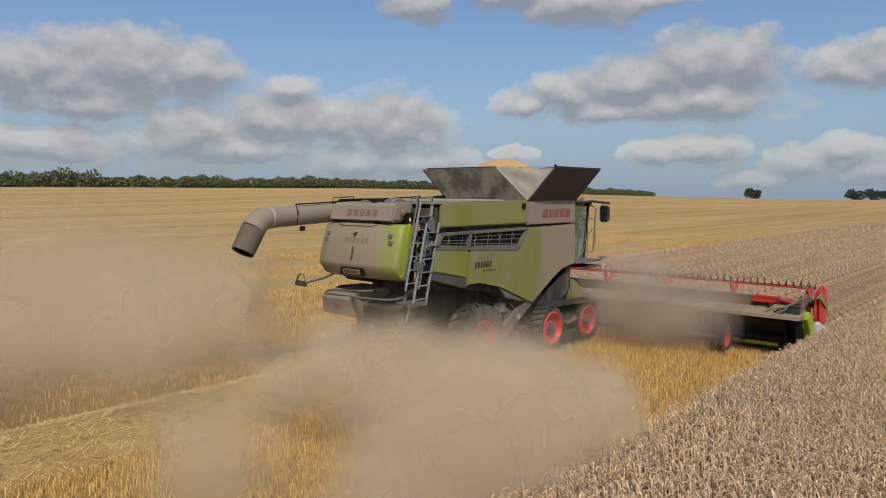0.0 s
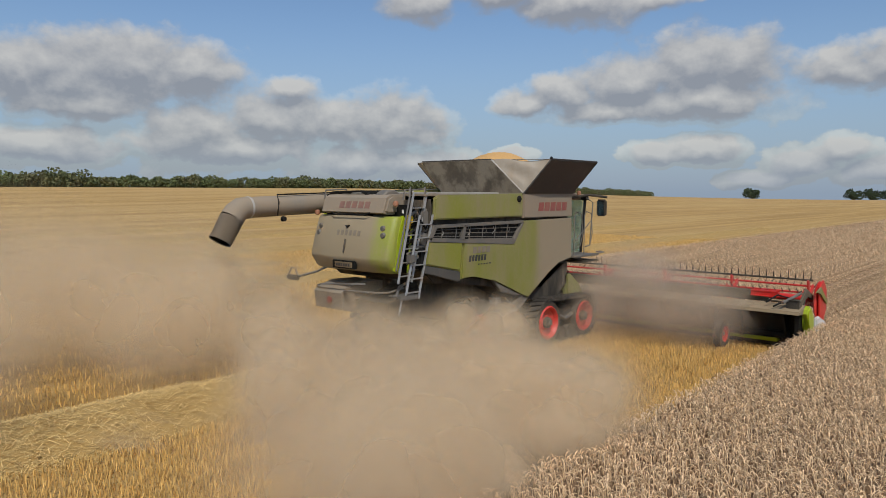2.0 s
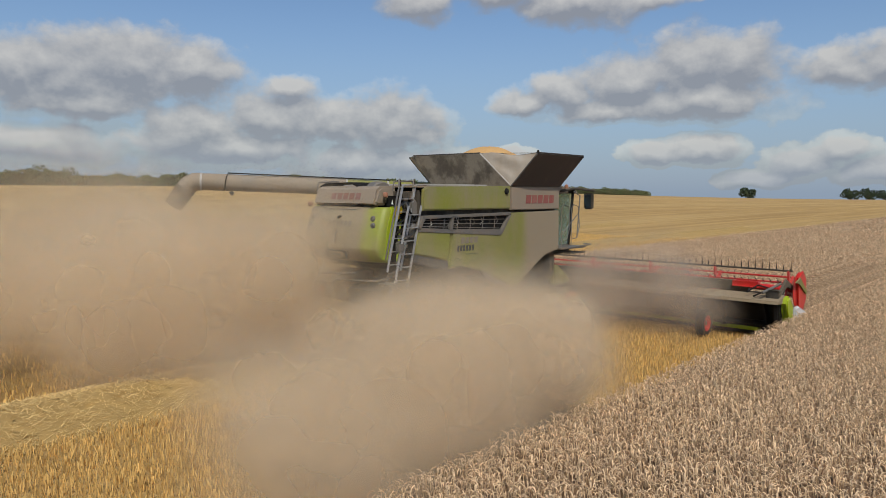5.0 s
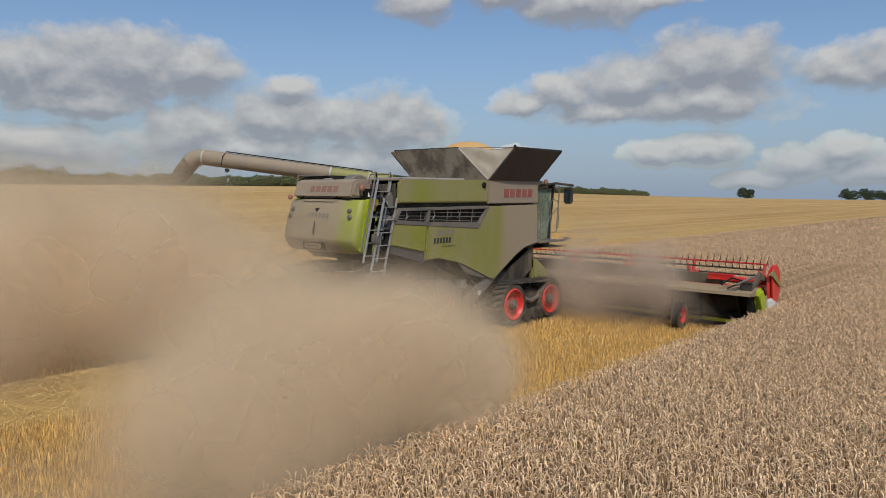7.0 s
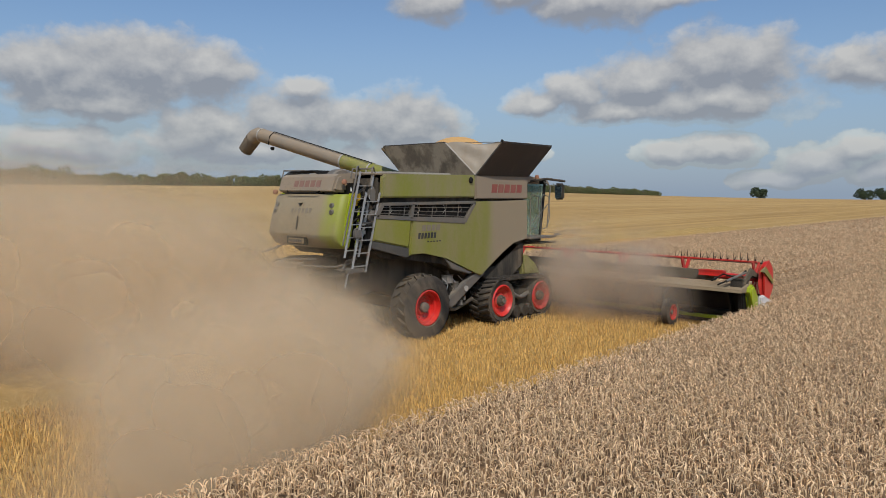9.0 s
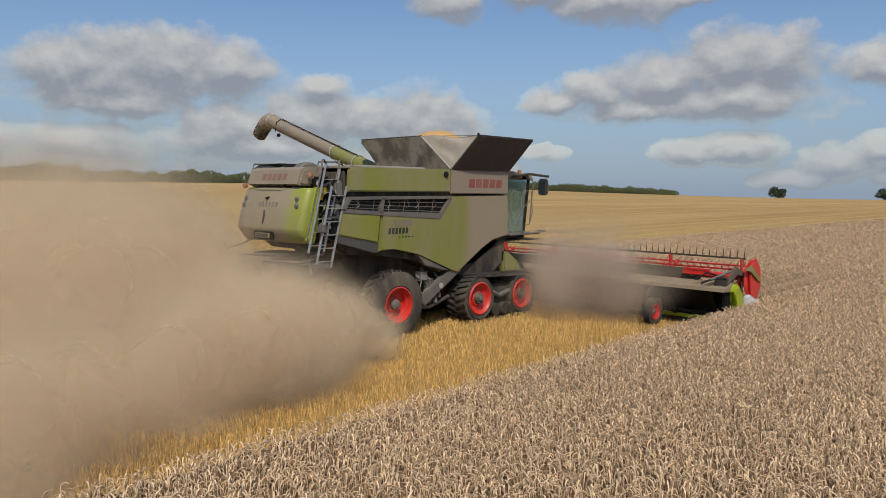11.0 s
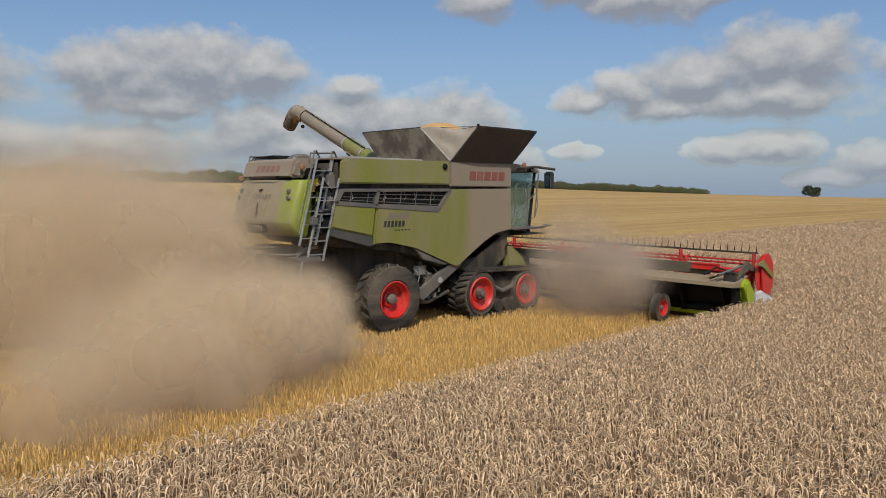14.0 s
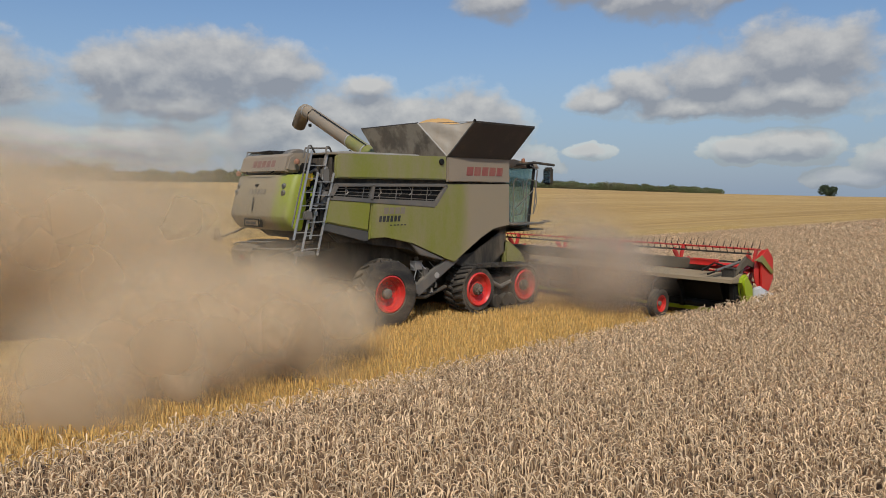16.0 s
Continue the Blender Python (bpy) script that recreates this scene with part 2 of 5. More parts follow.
CANVAS = surface("tank_canvas", (0.39, 0.355, 0.295), 0.8, dust=0.4, vary=0.12, bump=0.4, bscale=14)
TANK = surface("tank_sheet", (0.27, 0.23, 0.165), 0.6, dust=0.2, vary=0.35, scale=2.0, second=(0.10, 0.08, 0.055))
# tank sheet again, with the shade of the outward-leaning flaps in its colour
TANK_SHADED = surface("tank_sheet_shaded", (0.055, 0.048, 0.04), 0.6, dust=0.08, vary=0.2, scale=3.0)
ALU = surface("worn_aluminium", (0.46, 0.45, 0.425), 0.4, metal=0.7, dust=0.25, vary=0.15)
GRAIN = surface("wheat_grain", (0.62, 0.36, 0.13), 0.8, vary=0.2, scale=20, bump=0.8, bscale=220)
ORANGE = surface("orange_beacon", (0.34, 0.10, 0.035), 0.4, dust=0.42)
YELLOW = surface("yellow_plastic", (0.72, 0.46, 0.02), 0.4, dust=0.15)
WHITE = surface("white_paint", (0.70, 0.70, 0.68), 0.45, dust=0.2)
INK = surface("dark_lettering", (0.03, 0.03, 0.03), 0.5, dust=0.15)
FAINT = surface("faint_lettering", (0.215, 0.178, 0.128), 0.8, vary=0.2)
NUM = surface("worn_black_lettering", (0.10, 0.085, 0.065), 0.8, vary=0.3)
PLATE = surface("number_plate", (0.16, 0.11, 0.05), 0.6, dust=0.3)
BEIGE = surface("chaff_covered_sheet", (0.27, 0.205, 0.12), 0.9, dust=0.25, vary=0.2, bump=0.5)
EAR = surface("ripe_wheat_ears", (0.685, 0.485, 0.285), 0.8, vary=0.25, scale=0.5, island=0.34)
# stem brown, deepened to hold the shade that lies between the ears
STEM_SHADED = surface("wheat_stems_shaded", (0.205, 0.122, 0.060), 0.85, vary=0.35, scale=9.0, island=0.2, bump=0.6, bscale=60)
STUBBLE = surface("stubble_stalks", (0.62, 0.395, 0.125), 0.8, vary=0.2, scale=1.0, island=0.35)
STRAW = surface("loose_straw", (0.66, 0.47, 0.19), 0.8, vary=0.2, scale=2.0, island=0.35)
MOUND = surface("straw_mound", (0.40, 0.26, 0.085), 0.9, vary=0.4, scale=8.0, bump=1.0, bscale=30)
LEAF = surface("hedge_leaves", (0.105, 0.130, 0.046), 0.85, vary=0.25, scale=0.08, second=(0.135, 0.128, 0.058), island=0.3)
LEAF_TREE = surface("tree_leaves", (0.035, 0.052, 0.020), 0.8, vary=0.2, scale=0.3, island=0.45)
BARK = surface("bark", (0.10, 0.075, 0.05), 0.9, vary=0.3, bump=0.6)
GROUND = ground_material()

glass = bpy.data.materials.new("cab_glass")
glass.use_nodes = True
glass.node_tree.nodes["Principled BSDF"].inputs["Base Color"].default_value = (0.55, 0.70, 0.68, 1)
glass.node_tree.nodes["Principled BSDF"].inputs["Roughness"].default_value = 0.05
glass.node_tree.nodes["Principled BSDF"].inputs["Transmission Weight"].default_value = 0.85
glass.node_tree.nodes["Principled BSDF"].inputs["IOR"].default_value = 1.1
mirror = bpy.data.materials.new("mirror_glass")
mirror.use_nodes = True
mirror.node_tree.nodes["Principled BSDF"].inputs["Metallic"].default_value = 1.0
mirror.node_tree.nodes["Principled BSDF"].inputs["Roughness"].default_value = 0.08


# ---- mesh helpers ----
def mesh_object(name, bm, material, smooth=False):
    me = bpy.data.meshes.new(name)
    bmesh.ops.recalc_face_normals(bm, faces=bm.faces)
    bm.to_mesh(me)
    bm.free()
    me.materials.append(material)
    if smooth:
        me.shade_smooth()
        me.set_sharp_from_angle(angle=radians(38))
    return new(name, me)


def part(name, bm, material, parent, label="", smooth=True):
    ob = mesh_object(name, bm, material, smooth)
    ob.parent = parent
    return tagged(ob, label)


def soup(name, verts, faces, material, smooth=False):
    me = bpy.data.meshes.new(name)
    me.from_pydata(verts.tolist(), [], faces.tolist())
    me.materials.append(material)
    if smooth:
        me.shade_smooth()
    return new(name, me)


def empty(name):
    ob = new(name)
    ob.empty_display_size = 0.3
    return ob


def box(x0, x1, y0, y1, z0, z1, bevel=0.015, bm=None):
    bm = bm or bmesh.new()
    got = bmesh.ops.create_cube(bm, size=1.0)["verts"]
    for v in got:
        v.co = (x0 + (v.co.x + 0.5) * (x1 - x0), y0 + (v.co.y + 0.5) * (y1 - y0), z0 + (v.co.z + 0.5) * (z1 - z0))
    if bevel:
        edges = list({e for v in got for e in v.link_edges})
        bmesh.ops.bevel(bm, geom=edges, offset=min(bevel, 0.3 * min(abs(x1 - x0), abs(y1 - y0), abs(z1 - z0))), segments=2, affect="EDGES")
    return bm


def prism(pts, a, b, bevel=0.02, bm=None, axis="y"):
    """A plate with the outline pts, in (x, z), from y = a to y = b (or in (y, z) along x)."""
    bm = bm or bmesh.new()
    to = (lambda p, d: (p[0], d, p[1])) if axis == "y" else (lambda p, d: (d, p[0], p[1])) if axis == "x" else (lambda p, d: (p[0], p[1], d))
    va, vb = [bm.verts.new(to(p, a)) for p in pts], [bm.verts.new(to(p, b)) for p in pts]
    faces = [bm.faces.new(va), bm.faces.new(vb[::-1])]
    for i in range(len(pts)):
        j = (i + 1) % len(pts)
        faces.append(bm.faces.new((va[i], vb[i], vb[j], va[j])))
    if bevel:
        edges = list({e for f in faces[:2] for e in f.edges})
        bmesh.ops.bevel(bm, geom=edges, offset=bevel, segments=2, affect="EDGES")
    return bm


def rod(points, r, seg=8, bm=None, ends=True):
    """A round bar along points; r is one radius, or one a point."""
    bm = bm or bmesh.new()
    points = [Vector(p) for p in points]
    radii = r if isinstance(r, (list, tuple)) else [r] * len(points)
    rings = []
    side = None
    for i, p in enumerate(points):
        d = (points[min(i + 1, len(points) - 1)] - points[max(i - 1, 0)]).normalized()
        side = d.orthogonal().normalized() if side is None else (side - d * side.dot(d)).normalized()
        other = d.cross(side)
        rings.append([bm.verts.new(p + radii[i] * (side * math.cos(2 * math.pi * k / seg) + other * math.sin(2 * math.pi * k / seg))) for k in range(seg)])
    for a, b in zip(rings, rings[1:]):
        for k in range(seg):
            bm.faces.new((a[k], a[(k + 1) % seg], b[(k + 1) % seg], b[k]))
    if ends:
        bm.faces.new(rings[0][::-1])
        bm.faces.new(rings[-1])
    return bm


def lathe(profile, seg=32, bm=None, centre=(0, 0, 0)):
    """Turns (radius, y) pairs about the y axis; the first and last radius may be 0."""
    bm = bm or bmesh.new()
    rings = []
    for r, y in profile:
        n = 1 if r == 0 else seg
        rings.append([bm.verts.new((centre[0] + r * math.cos(2 * math.pi * k / seg), centre[1] + y, centre[2] + r * math.sin(2 * math.pi * k / seg))) for k in range(n)])
    for a, b in zip(rings, rings[1:]):
        for k in range(seg):
            quad = [a[k % len(a)], a[(k + 1) % len(a)], b[(k + 1) % len(b)], b[k % len(b)]]
            quad = list(dict.fromkeys(quad))
            if len(quad) > 2:
                bm.faces.new(quad)
    return bm


# ---- land ----
def smooth01(a, b, t):
    t = np.clip((t - a) / (b - a), 0, 1)
    return t * t * (3 - 2 * t)


def land(x, y):
    """Height of the land: level round the harvester, rising gently to the hedge, falling away past the far crest."""
    d = np.hypot(x, y)
    az = np.degrees(np.arctan2(y + 12.0, x + 8.0))
    up = smooth01(12, 50, az) * (1 - smooth01(100, 150, az))
    z = 5.0 * smooth01(60, 240, d) * up + 0.9 * smooth01(150, 400, d) * up
    return z - 0.00003 * np.clip(d - 480, 0, None) ** 2 * (1 - 0.8 * up) - 0.15 * smooth01(200, 500, d) * (1 - up)


def make_ground():
    rings = np.concatenate([np.linspace(0, 60, 16), np.geomspace(66, 2600, 60)])
    seg = 240
    ang = np.linspace(0, 2 * np.pi, seg, endpoint=False)
    r, a = np.meshgrid(rings[1:], ang, indexing="ij")
    x, y = (r * np.cos(a)).ravel(), (r * np.sin(a)).ravel()
    verts = np.vstack([[0, 0, 0], np.stack([x, y, land(x, y)], 1)])
    faces = []
    for i in range(len(rings) - 2):
        k = np.arange(seg)
        j = (k + 1) % seg
        faces.append(np.stack([1 + i * seg + k, 1 + (i + 1) * seg + k, 1 + (i + 1) * seg + j, 1 + i * seg + j], 1))
    tri = [(0, 1 + k, 1 + (k + 1) % seg) for k in range(seg)]
    me = bpy.data.meshes.new("ground")
    me.from_pydata(verts.tolist(), [], tri + np.vstack(faces).tolist())
    me.materials.append(GROUND)
    me.shade_smooth()
    tagged(new("ground", me), "golden cut stubble field rolling to the horizon", "field", kind="structure")


make_ground()

EDGE_R, EDGE_L = -6.95, 6.9      # the crop's edges, where the header's ends run
rng = np.random.default_rng(7)


def ears(n, x0, x1, y0, y1, size=1.0, height=0.665, low=0.52):
    """Nodding ears of wheat on their stems: five rings of three corners each."""
    x, y = rng.uniform(x0, x1, n), rng.uniform(y0, y1, n)
    h = height + rng.normal(0, 0.03, n)
    lean = rng.normal(0.9, 1.7, n)
    bend = rng.uniform(0.55, 1.35, n)
    ln = 0.088 * size * rng.uniform(0.75, 1.2, n)
    rings, radii = [], [0.0022, 0.0050, 0.0086, 0.0080, 0.0016]
    cx, sx = np.cos(lean), np.sin(lean)
    ang = 0.25 + 0.3 * bend
    path = [(-0.03 * bend, np.full(n, low))]
    px, pz = np.zeros(n), h.copy()
    path.append((px, pz))
    for k in range(3):
        ang = ang + bend * (0.5, 0.75, 0.75)[k]
        px, pz = px + ln * 0.42 * np.sin(ang), pz + ln * 0.42 * np.cos(ang)
        path.append((px, pz))
    for k, (px, pz) in enumerate(path):
        for c in range(3):
            t = 2 * np.pi * c / 3
            r = radii[k] * size
            ox, oy, oz = r * np.cos(t), r * np.sin(t), 0.7 * r * np.cos(t) * (k > 1)
            rings.append(np.stack([x + cx * (px + ox) - sx * oy, y + sx * (px + ox) + cx * oy, pz - oz], 1))
    verts = np.stack(rings, 1).reshape(-1, 3)
    quad = np.array([(3 * k + c, 3 * k + (c + 1) % 3, 3 * k + 3 + (c + 1) % 3, 3 * k + 3 + c) for k in range(4) for c in range(3)])
    faces = (np.arange(n)[:, None, None] * 15 + quad[None]).reshape(-1, 4)
    return verts, faces


def blades(n, x0, x1, y0, y1, h, wide=0.006, lean=0.25, flat=0.0):
    """Cut stalks: narrow upright strips turned every way; flat lays them down as loose straw."""
    x, y = rng.uniform(x0, x1, n), rng.uniform(y0, y1, n)
    if not flat:      # drilled rows
        y = np.clip(np.round(y / 0.15) * 0.15 + rng.normal(0, 0.028, n), y0, y1)
    a = rng.uniform(0, np.pi, n)
    hh = h * rng.uniform(0.6, 1.15, n)
    dx, dy = wide * np.cos(a), wide * np.sin(a)
    t = rng.uniform(0, 2 * np.pi, n)
    out = hh * (rng.uniform(0, lean, n) + flat)
    tx, ty = out * np.cos(t), out * np.sin(t)
    z1 = hh * (1 - flat)
    z0 = np.zeros(n)
    v = np.stack([np.stack([x - dx, y - dy, z0], 1), np.stack([x + dx, y + dy, z0], 1),
                  np.stack([x + dx + tx, y + dy + ty, z1], 1), np.stack([x - dx + tx, y - dy + ty, z1], 1)], 1).reshape(-1, 3)
    f = np.arange(n)[:, None] * 4 + np.arange(4)[None]
    return v, f


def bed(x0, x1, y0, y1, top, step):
    """The uneven mass of stems below the ears, with upright edges; its colour carries the shade there."""
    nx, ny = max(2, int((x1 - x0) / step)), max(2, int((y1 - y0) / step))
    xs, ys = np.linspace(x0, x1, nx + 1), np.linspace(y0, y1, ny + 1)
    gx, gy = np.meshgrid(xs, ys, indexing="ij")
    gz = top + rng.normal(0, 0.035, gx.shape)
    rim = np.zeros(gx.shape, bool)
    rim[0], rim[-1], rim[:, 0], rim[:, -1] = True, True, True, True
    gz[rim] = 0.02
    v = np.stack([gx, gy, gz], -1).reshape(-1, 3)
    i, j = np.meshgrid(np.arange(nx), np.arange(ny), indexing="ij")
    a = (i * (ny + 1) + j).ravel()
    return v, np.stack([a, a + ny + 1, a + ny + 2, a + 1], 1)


def crop(name, x0, x1, y0, y1, per_m2, size, step=0.12, label="", height=0.665):
    """A block of standing wheat in one object, with its mass of shade-coloured stems as a part."""
    n = int((x1 - x0) * (y1 - y0) * per_m2)
    ob = tagged(soup(name, *ears(n, x0, x1, y0, y1, size, height), EAR), label or "ripe tan wheat standing in a dense crop", "wheat", kind="stuff")
    stems = soup("stems", *bed(x0 - 0.13, x1 + 0.13, y0, y1, height - 0.10, step), STEM_SHADED, True)
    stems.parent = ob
    return ob


NEAR_Y, NEAR_W = -12.9, 6.0
near_crop = [crop("standing_wheat", 0, 6, 0, NEAR_W, 390, 0.92, 0.08), crop("standing_wheat", 0, 6, 0, NEAR_W, 390, 0.92, 0.08)]
mid_crop = crop("standing_wheat", 0, 6, 0, NEAR_W, 150, 1.2, 0.12)
mid_crop.matrix_basis = pose(21, NEAR_Y, 0)
for k in range(1, 3):
    copy_thing(mid_crop, pose(21 + 6 * k, NEAR_Y, 0))
for k in range(6):
    at = pose(-15 + 6 * k, NEAR_Y, 0)
    if k < 2:
        near_crop[k].matrix_basis = at
    else:
        copy_thing(near_crop[k % 2], at)
# farther crop: ahead of the harvester's run and away to the side
far_crop = crop("standing_wheat", 0, 6, 0, 6.9, 85, 1.35, 0.2)
far_crop.matrix_basis = pose(25.6, -6.9, 0)
for k in range(1, 5):
    copy_thing(far_crop, pose(25.6 + 6 * k, -6.9, 0))
for k in range(5):
    copy_thing(far_crop, pose(25.6 + 6 * k, 0, 0))
for k in range(3):
    copy_thing(far_crop, pose(39 + 6 * k, -13.8, 0))
distant = crop("standing_wheat", 54.5, 112, -3, EDGE_L, 24, 1.9, 0.3)
crop("standing_wheat", 54.5, 112, -30, -2.9, 4, 3.0, 0.45)
crop("standing_wheat", 111, 160, -30, EDGE_L, 4, 3.0, 0.45)
behind = crop("standing_wheat", -40, 51, -24, NEAR_Y + 0.15, 9, 2.6, 0.4)
outlying = crop("standing_wheat", -60, 55.6, -70, -23.9, 1.2, 4.0, 0.8)
rear = crop("standing_wheat", -40, -15, NEAR_Y, EDGE_R, 12, 2.6, 0.4)

# the strip under the header: slices of crop that go down as the knife reaches them
KNIFE, SLICE = 3.55, 0.75
slices = [crop("wheat_slice", 0, SLICE, EDGE_R, EDGE_L, 78, 1.35, 0.12, "slice of ripe wheat standing before the cutter bar")]
slices[0].matrix_basis = pose(KNIFE + 0.3, 0, 0)
for k in range(1, 29):
    slices.append(copy_thing(slices[0], pose(KNIFE + 0.3 + SLICE * k, 0, 0)))

# stubble left standing, near the camera's side of the run
stub = [tagged(soup("stubble", *blades(19000, 0, 6, 0, 6.8, 0.125, 0.0065, 0.4), STUBBLE), "golden cut wheat stalks standing in stubble", "stubble", kind="stuff") for k in range(2)]
for k in range(8):
    at = pose(-17 + 6 * k, EDGE_R + 0.05, 0)
    if k < 2:
        stub[k].matrix_basis = at
    else:
        copy_thing(stub[k % 2], at)
thin = tagged(soup("stubble", *blades(14000, 0, 12, 0, 20, 0.125, 0.012, 0.4), STUBBLE), "golden cut wheat stalks standing in stubble", "stubble", kind="stuff")
thin.matrix_basis = pose(-14, 0, 0)
for k in range(1, 5):
    copy_thing(thin, pose(-14 + 12 * k, 0 if k < 2 else EDGE_L, 0))


def swath(length, half, high, dense):
    """A row of dropped straw: a low lumpy mound with loose stalks over it."""
    nx, ny = int(length / 0.10), 22
    gx, gy = np.meshgrid(np.linspace(0, length, nx + 1), np.linspace(-half, half, ny + 1), indexing="ij")
    gz = high * np.cos(gy / half * np.pi / 2) ** 0.8 * rng.uniform(0.86, 1.10, gx.shape) * (1 + 0.10 * np.sin(gx * 4.2) * np.cos(gy * 3.1 + gx)) - 0.01
    v = np.stack([gx, gy + rng.normal(0, 0.03, gx.shape), gz], -1).reshape(-1, 3)
    i, j = np.meshgrid(np.arange(nx), np.arange(ny), indexing="ij")
    a = (i * (ny + 1) + j).ravel()
    ob = tagged(soup("straw_swath", v, np.stack([a, a + ny + 1, a + ny + 2, a + 1], 1), MOUND, True), "low row of loose golden straw lying on the stubble", "straw", kind="stuff")
    n = int(length * dense)
    bv, bf = blades(n, 0, length, -half, half, 0.15, 0.0045, 0.6, 0.75)
    base = high * np.cos(np.clip(bv[:, 1] / half, -1, 1) * np.pi / 2) ** 0.8
    bv[:, 2] += np.repeat(base.reshape(-1, 4).mean(1), 4) * rng.uniform(0.8, 1.15, n).repeat(4)
    loose = soup("loose_straw", bv, bf, STRAW)
    loose.parent = ob
    return ob


laid = swath(8.0, 1.35, 0.34, 2000)          # already lying behind the harvester at the start
laid.matrix_basis = pose(-14.6, 0.1, 0)
copy_thing(laid, pose(-22.6, 0.1, 0))
fresh = [swath(1.5, 1.35, 0.30, 1500)]        # comes to lie as the harvester passes
fresh[0].matrix_basis = pose(-6.6, 0.1, -0.6)
for k in range(1, 14):
    fresh.append(copy_thing(fresh[0], pose(-6.6 + 1.5 * k, 0.1, -0.6)))
row = swath(24.0, 1.3, 0.28, 260)           # rows of earlier runs
row.matrix_basis = pose(-30, 13.8, 0)
for j in range(4):
    for k in range(5):
        if (j or k) and math.hypot(-6 + 24 * k, 13.8 * (j + 1)) < 72:
            z = float(land(np.array(-18.0 + 24 * k), np.array(13.8 * (j + 1))))
            copy_thing(row, pose(-30 + 24 * k, 13.8 * (j + 1), z))


# ---- hedge and trees ----
def leaf_cloud(centres, radii, per, size, squash=1.0):
    """Many small crossed leaf clumps scattered through uneven balls."""
    c = np.repeat(centres, per, 0)
    r = np.repeat(radii, per, 0)
    n = len(c)
    d = rng.normal(0, 1, (n, 3))
    d /= np.linalg.norm(d, axis=1)[:, None]
    p = c + d * (r * rng.uniform(0.45, 1.08, n) ** 0.6)[:, None] * np.array([1, 1, squash])
    s = size * rng.uniform(0.5, 1.3, n)
    u, w = rng.normal(0, 1, (n, 3)), rng.normal(0, 1, (n, 3))
    u /= np.linalg.norm(u, axis=1)[:, None]
    w = np.cross(u, w)
    w /= np.linalg.norm(w, axis=1)[:, None]
    q = np.cross(u, w)
    v = np.stack([p + u * s[:, None], p + w * s[:, None] * 0.8, p - u * s[:, None] * 0.8, p - w * s[:, None], p + q * s[:, None] * 0.5], 1).reshape(-1, 3)
    tri = np.array([(0, 1, 4), (1, 2, 4), (2, 3, 4), (3, 0, 4)])
    return v, (np.arange(n)[:, None, None] * 5 + tri[None]).reshape(-1, 3)


def make_hedge():
    a, b = np.array([-60.0, 196.0]), np.array([650.0, 300.0])
    steps = 420
    t = np.linspace(0, 1, steps) ** 1.25
    x, y = a[0] + (b[0] - a[0]) * t, a[1] + (b[1] - a[1]) * t
    y = y + 10 * np.sin(t * 7) + rng.normal(0, 1.0, steps)
    tall = 2.0 + 0.45 * np.sin(t * 60) * np.sin(t * 23) + rng.normal(0, 0.35, steps) + 0.8 * t
    z = land(x, y) + tall * 0.75
    v, f = leaf_cloud(np.stack([x, y, z], 1), np.clip(tall, 1.1, 3.4), 200, 0.50, 0.95)
    tagged(soup("hedge", v, f, LEAF), "long uneven green hedge along the field's far edge", "hedge", kind="stuff")


make_hedge()


def tree(x, y, tall, wide):
    """A field tree: trunk with limbs, and a crown of leaf clumps with gaps."""
    z = float(land(np.array(x), np.array(y)))
    ob = empty("tree")
    ob.matrix_basis = pose(x, y, z)
    bm = rod([(0, 0, -0.5), (0.1, 0, tall * 0.25), (0, 0.1, tall * 0.6)], [tall * 0.04, tall * 0.03, tall * 0.012])
    centres = []
    for k in range(9):
        a = 2.4 * k
        d = wide * (0.25 + 0.3 * ((k * 37) % 10) / 10)
        tip = (d * math.cos(a), d * math.sin(a), tall * (0.26 + 0.54 * ((k * 53) % 10) / 10))
        rod([(0, 0, tall * 0.25), tip], [tall * 0.016, tall * 0.006], 6, bm)
        centres.append(tip)
    part("trunk", bm, BARK, ob)
    v, f = leaf_cloud(np.array(centres), np.full(9, wide * 0.3), 90, wide * 0.075, 0.85)
    crown = soup("crown", v, f, LEAF_TREE)
    crown.parent = ob
    return tagged(ob, "dark leafy tree standing on the field's far crest", "tree", "trees on the crest")


def bearing(deg, dist):
    return -16 + dist * math.cos(radians(deg)), -11.5 + dist * math.sin(radians(deg))


for deg, dist, tall, wide in ((18.4, 560, 7.5, 8.5), (11.9, 600, 7.5, 9.0), (10.8, 610, 8.0, 9.0), (9.9, 620, 7.0, 7.5), (7.9, 560, 9.0, 10.0), (31.2, 640, 4.0, 4.0)):
    tree(*bearing(deg, dist), tall, wide)


# ---- the combine harvester: x forward, y to its left, z up, origin on the ground between its tracks ----
harvester = tagged(empty("combine_harvester"), "large green and grey dusty combine harvester on tracks cutting wheat", "combine harvester")
S = 1.65          # half width over the side panels


def plate_bars(name, x, y, z, w, h, count, material, parent, label, gap=0.22, out=0.006, slant=0.0):
    """Unlettered marks of a word's size on a side panel, facing -y."""
    step = w / count
    for k in range(count):
        x0, x1 = x + k * step, x + (k + 1 - gap) * step
        part(name, prism([(x0, z), (x1, z), (x1 + slant, z + h), (x0 + slant, z + h)], y - out, y, 0), material, parent, label, False)


